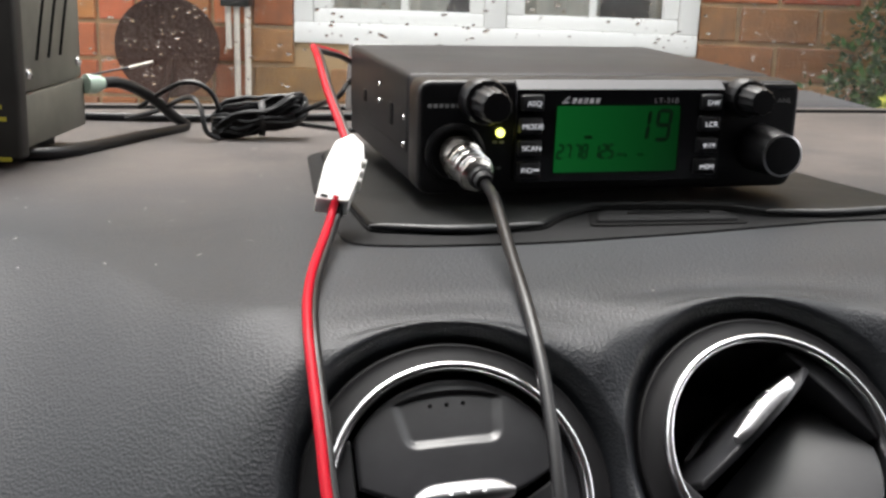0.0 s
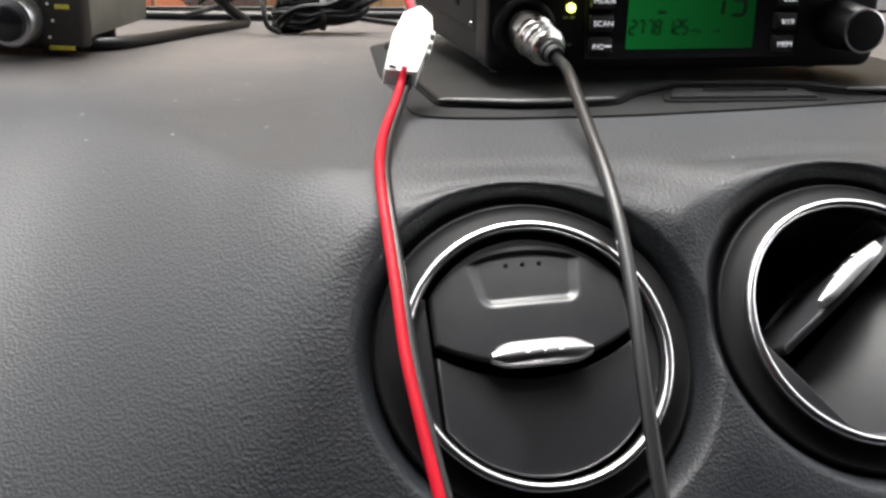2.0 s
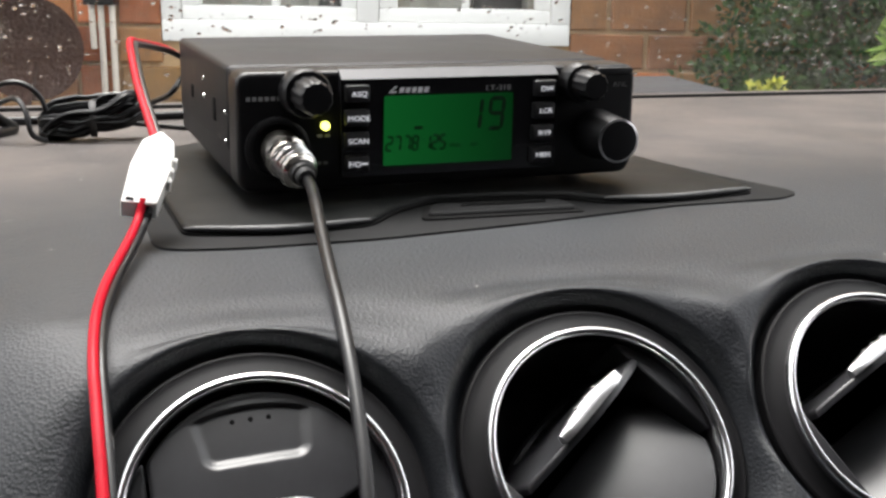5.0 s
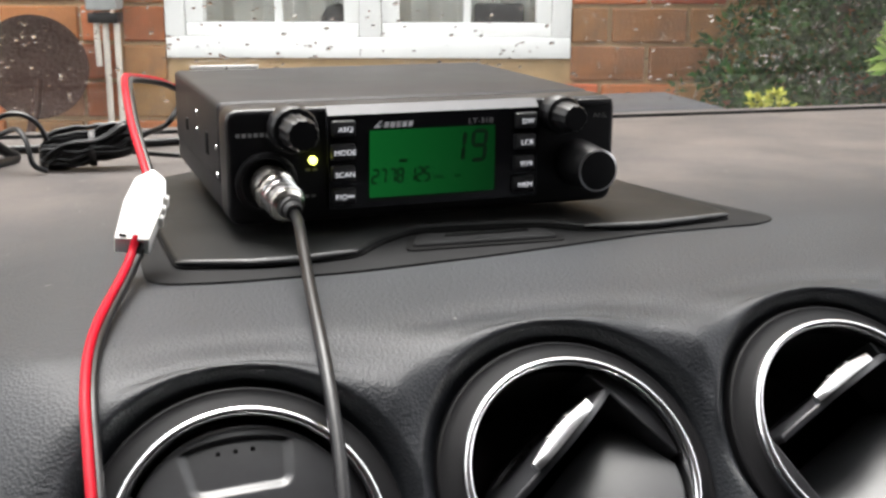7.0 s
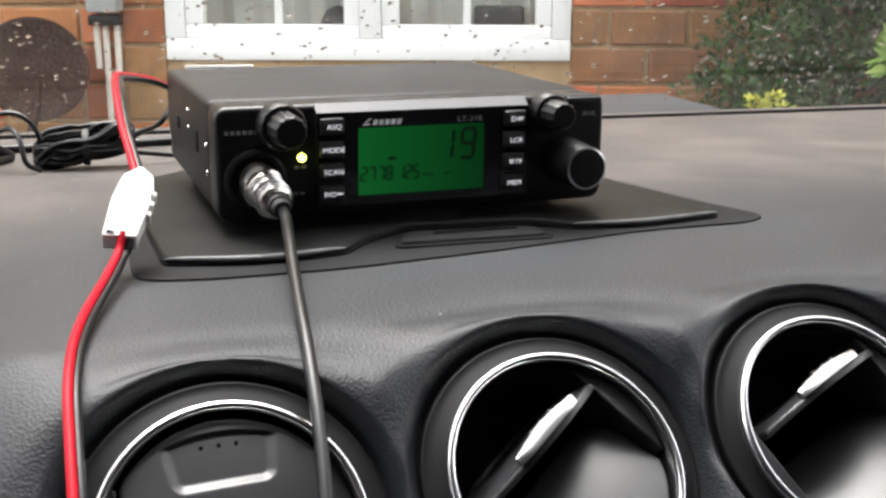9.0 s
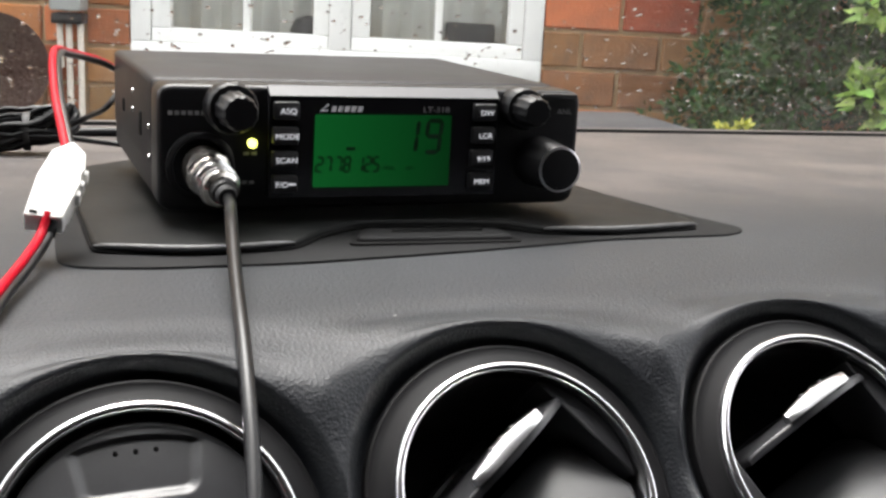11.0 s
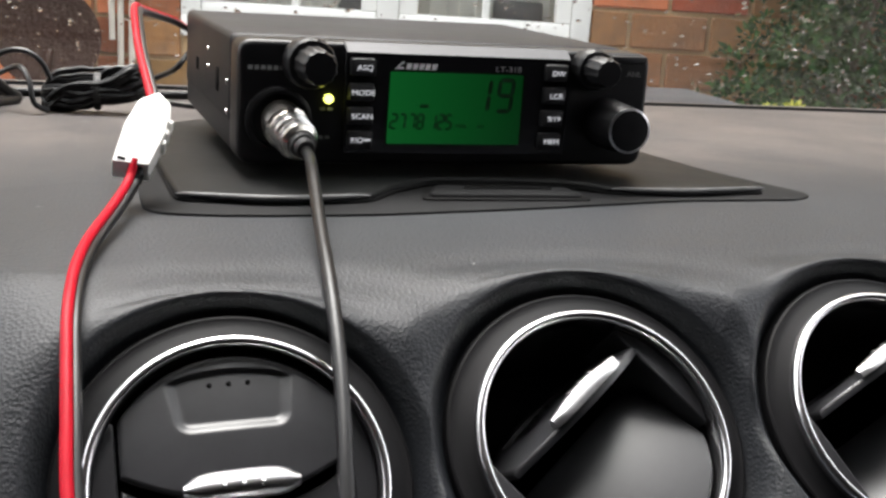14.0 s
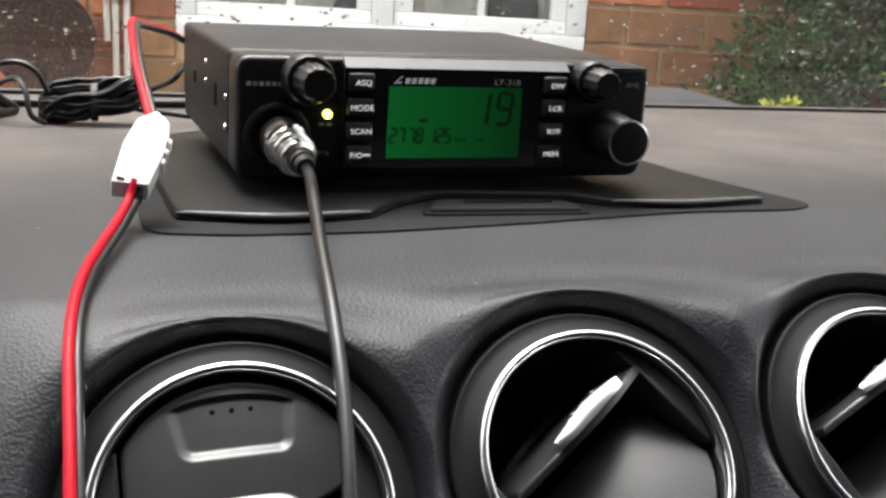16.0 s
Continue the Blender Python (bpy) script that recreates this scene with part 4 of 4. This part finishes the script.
# Unseen cabin shell; its back and upper side panels are added to block light.
tagged(part("cabin_roof", box(-0.78, 0.98, -1.9, -0.27, 0.515, 0.54), LINING), "pale car headlining", "roof", kind="structure")
tagged(part("cabin_side", box(-0.80, -0.78, -1.9, 0.45, -0.9, 0.06), TRIM), "dark door trim below the side windows", "door trim", kind="structure")
tagged(part("cabin_side", box(0.98, 1.00, -1.9, 0.45, -0.9, 0.06), TRIM), "dark door trim below the side windows", "door trim", kind="structure")
tagged(part("cabin_back", box(-0.80, 1.00, -1.93, -1.90, -0.9, 0.515), TRIM), "unseen dark wall behind, blocking light from the rear", "trim", kind="structure")
tagged(part("cabin_side", box(-0.80, -0.78, -1.9, -0.20, 0.06, 0.515), TRIM), "unseen dark panel closing the left window against light", "pillar trim", kind="structure")
tagged(part("cabin_side", box(0.98, 1.00, -1.9, -0.55, 0.06, 0.515), TRIM), "unseen dark panel blocking light from the rear right side", "pillar trim", kind="structure")
tagged(part("cabin_floor", box(-0.80, 1.00, -1.9, 0.45, -0.93, -0.90), TRIM), "dark carpeted car floor", "floor", kind="structure")

# ---- outside: drive, house, shrub ----
tagged(part("ground", box(-60, 60, -60, 80, -1.30, -1.25), GROUND), "dark asphalt drive", "ground", kind="structure")
HOUSE = pose(-0.020, 2.35, -0.128, 0, 0, -14)
wall = part("wall_house", bmesh.new(), MORTAR)
bm = bmesh.new()
WX0, WX1, WZ0, WZ1 = 0.0, 0.955, 0.0, 0.95
for x0, x1, z0, z1 in ((-3.0, WX0, -1.15, 3.0), (WX1, 3.2, -1.15, 3.0), (WX0, WX1, -1.15, WZ0), (WX0, WX1, WZ1, 3.0)):
    box(x0, x1, 0.012, 0.25, z0, z1, bm=bm)
bm.to_mesh(wall.data)
bm.free()
wall.matrix_world = HOUSE
tagged(wall, "red and brown brick house wall with pale mortar", "wall", kind="structure")
win = thing("window_house", HOUSE, "white plastic window with four panes in the brick wall", "window", kind="structure")
def bar(name, x0, x1, z0, z1, y0, y1, bev=0.004):
    return part(name, box(x0, x1, y0, y1, z0, z1, bev), UPVC, win)
bar("window_frame", 0.0, 0.955, 0.0, 0.050, -0.004, 0.07)
bar("window_frame", 0.0, 0.955, 0.90, 0.95, -0.004, 0.07)
bar("window_frame", 0.0, 0.045, 0.050, 0.90, -0.004, 0.07)
bar("window_frame", 0.910, 0.955, 0.050, 0.90, -0.004, 0.07)
bar("mullion", 0.455, 0.505, 0.050, 0.90, -0.004, 0.07)
for x0, x1 in ((0.046, 0.454), (0.506, 0.909)):
    lo = 0.082
    bar("casement", x0, x1, 0.051, lo, 0.006, 0.055)
    bar("casement", x0, x1, 0.865, 0.899, 0.006, 0.055)
    bar("casement", x0, x0 + 0.043, lo, 0.865, 0.006, 0.055)
    bar("casement", x1 - 0.036, x1, lo, 0.865, 0.006, 0.055)
    mid = x0 + 0.209 if x0 < 0.3 else x0 + 0.195
    bar("glazing_bar", mid, mid + 0.017, lo, 0.865, 0.012, 0.05, 0.002)
    for a, b in ((x0 + 0.043, mid), (mid + 0.017, x1 - 0.036)):
        p = part("pane", box(a, b, 0.030, 0.034, lo, 0.865), WINDOW_GLASS, win)
        p.visible_shadow = False
# Wavy grey backdrop, added to give the panes their sky-grey tone.
bm = bmesh.new()
cols = 90
for i in range(cols):
    x0, x1 = 0.02 + 0.93 * i / cols, 0.02 + 0.93 * (i + 1) / cols
    y0, y1 = 0.13 + 0.012 * math.sin(i * 0.9), 0.13 + 0.012 * math.sin((i + 1) * 0.9)
    bm.faces.new([bm.verts.new(p) for p in ((x0, y0, 0.02), (x1, y1, 0.02), (x1, y1, 0.93), (x0, y0, 0.93))])
bmesh.ops.remove_doubles(bm, verts=bm.verts, dist=1e-5)
bmesh.ops.solidify(bm, geom=bm.faces, thickness=0.002)
cur = part("curtain", bm, ROOM_BACKDROP, None, "", HOUSE)
tagged(cur, "pale grey backdrop added behind the window panes", "curtain")
orn = part("ornament", box(0.730, 0.850, 0.085, 0.105, 0.055, 0.125, 0.008), DARK_IN, None, "", HOUSE)
tagged(orn, "dark box standing inside on the window sill", "ornament")
orn = part("ornament", lathe([(0.045, 0.05), (0.042, 0.09), (0.028, 0.115), (0.0, 0.125)], 20), DARK_IN, None, "", HOUSE @ pose(0.400, 0.09, 0))
tagged(orn, "dark rounded ornament on the window sill", "ornament")
# bricks
CH, BL, J = 0.0895, 0.1870, 0.010
rng = random.Random(3)
protos = []
for k in range(6):
    for length in (BL - J, BL * 0.5 - J * 0.75):
        bm = box(0, length, -0.0, 0.02, 0, CH - J, 0.003, 1)
        for v in bm.verts:
            v.co += Vector((rng.uniform(-1, 1), rng.uniform(-0.6, 0.6), rng.uniform(-1, 1))) * 0.0012
        me = bpy.data.meshes.new("brick")
        bm.to_mesh(me)
        bm.free()
        me.materials.append(BRICK if k < 3 else BRICK_BUFF)
        protos.append((length, me, k))
def lay(x, z, long, buff, squeeze=1.0):
    pick = [p for p in protos if (p[0] > BL * 0.6) == long and (p[2] >= 3) == buff]
    ob = new("brick", rng.choice(pick)[1])
    ob.parent = wall
    ob.matrix_local = pose(x, 0.0, z) @ Matrix.Diagonal((squeeze, 1, 1, 1))
for row in range(-5, 4):
    z = 0.034 - CH + row * CH + J / 2
    if z > 0.3:
        break
    for x0, x1 in ((-0.95, -0.002), (0.957, 1.95)) if row >= 0 else ((-0.95, 1.95),):
        if x0 > 0.9 and row >= 0:
            x = x0 + (0.096 - BL if row % 2 else 0.0)
            first = True
        else:
            x = x0 - (BL * 0.5 if row % 2 else 0)
        k = row
        while x < x1:
            long = (k % 2 == 0) if x0 < 0.9 else True
            w = BL if long else BL * 0.5 + J * 0.25
            a, b = max(x, x0), min(x + w - J, x1)
            base = BL - J if long else BL * 0.5 - J * 0.75
            if b - a > 0.02:
                lay(a, z, long, (rng.random() < (0.25 if a < 0.2 else 0.82)), (b - a) / base)
            x += w
            k += 1
# satellite dish
dish = thing("satellite_dish", HOUSE @ pose(-0.262, -0.16, -0.008), "dark weathered round mesh dish on a wall bracket", "satellite dish")
prof = [(0.0, 0.03), (0.04, 0.0285), (0.08, 0.022), (0.105, 0.013), (0.120, 0.004), (0.123, 0.0), (0.119, 0.0), (0.10, 0.011), (0.04, 0.025), (0.0, 0.0265)]
part("reflector", lathe([(r, -h) for r, h in prof], 64, "-y", squash=0.94), DISH, dish)
part("arm", tube(spline([(0.0, 0.03, -0.03), (-0.005, 0.0, -0.10), (-0.005, -0.06, -0.15), (-0.005, -0.09, -0.15)], 8), 0.010, 10), DISH, dish, "bracket arm")
part("bracket", box(-0.03, 0.03, 0.10, 0.16, -0.05, 0.05, 0.004), DISH, dish)
part("bracket_arm", tube([Vector((0, 0.03, 0)), Vector((0, 0.11, 0))], 0.014, 12), DISH, dish)
# service box with conduits
sv = thing("service_box", HOUSE, "grey wall service box with clamps and cream conduits below", "service box")
part("box_body", box(-0.164, -0.094, -0.075, 0.0, 0.112, 0.42, 0.006), GREY_PIPE, sv)
part("clamp", box(-0.166, -0.096, -0.055, 0.0, 0.082, 0.106, 0.004), SATIN, sv, "dark clamp")
for x, z0 in ((-0.1580, -0.018), (-0.1370, -1.1), (-0.1110, -1.1)):
    part("conduit", tube([Vector((x + 0.004, -0.025, 0.09)), Vector((x + 0.006, -0.025, z0))], 0.0075, 12), CREAM, sv, "cream conduit")


# shrub
def leaf(bm, c, d, n, size):
    side = d.cross(n).normalized()
    tip, root = c + d * size, c - d * size * 0.2
    a, b = c + side * size * 0.36 + n * size * 0.08, c - side * size * 0.36 + n * size * 0.08
    v = [bm.verts.new(p) for p in (root, a, tip, b)]
    bm.faces.new((v[0], v[1], v[2]))
    bm.faces.new((v[0], v[2], v[3]))


def clump(bm, rng, c, radius, count, size):
    for i in range(count):
        q = Vector((rng.gauss(0, 1), rng.gauss(0, 1), rng.gauss(0, 1))).normalized()
        p = c + q * radius * rng.uniform(0.45, 1.0)
        d = (q + Vector((rng.uniform(-1, 1), rng.uniform(-1, 1), rng.uniform(-0.4, 1)))).normalized()
        n = (Vector((rng.uniform(-0.5, 0.5), -0.6, 0.9)) + q * 0.6).normalized()
        leaf(bm, p, d, n, size * rng.uniform(0.6, 1.3))


shrub = thing("shrub", HOUSE @ pose(1.7, -0.30, -1.12), "dense dark green garden shrub against the brick wall", "shrub")
rng = random.Random(21)
bm = bmesh.new()
for i in range(1150):
    x, z = rng.uniform(-0.56, 1.1) if i % 3 else rng.uniform(-0.5, 0.35), rng.uniform(0.75, 1.75)
    edge = -0.55 + 0.04 * math.sin(z * 13) + 0.12 * smooth(1.12, 1.25, z)
    if x < edge + 0.06:
        continue
    clump(bm, rng, Vector((x, rng.uniform(-0.15, 0.22), z)), rng.uniform(0.05, 0.10), 70, 0.017)
part("foliage", bm, LEAF, shrub, flat=True)
bm = bmesh.new()
for x, y, z, r, c in ((-0.19, -0.27, 1.18, 0.05, 60), (-0.13, -0.27, 1.15, 0.06, 70), (-0.20, -0.27, 1.34, 0.05, 60), (-0.13, -0.27, 1.36, 0.07, 70), (0.10, -0.22, 1.30, 0.08, 70), (0.12, -0.2, 1.12, 0.06, 40)):
    clump(bm, rng, Vector((x, y, z)), r, c, 0.028)
part("young_shoots", bm, LEAF_LIGHT, shrub, "bright green young leaves", flat=True)
bm = bmesh.new()
for x, y, z, r, c in ((-0.452, -0.27, 1.082, 0.024, 46), (-0.425, -0.27, 1.094, 0.022, 40), (-0.402, -0.27, 1.080, 0.016, 22), (-0.468, -0.27, 1.096, 0.012, 16)):
    clump(bm, rng, Vector((x, y, z)), r, c, 0.013)
part("flower_head", bm, FLOWER, shrub, "yellow-green flower tuft", flat=True)
for i in range(9):
    x = -0.25 + i * 0.17
    part("stem", tube(spline([(x * 0.4 + 0.2, 0.05, -0.02), (x * 0.8, 0.03, 0.5), (x + 0.05 * math.sin(i), 0, 1.0), (x + 0.1, 0.02, 1.5)], 6), 0.012, 7), TWIG, shrub)
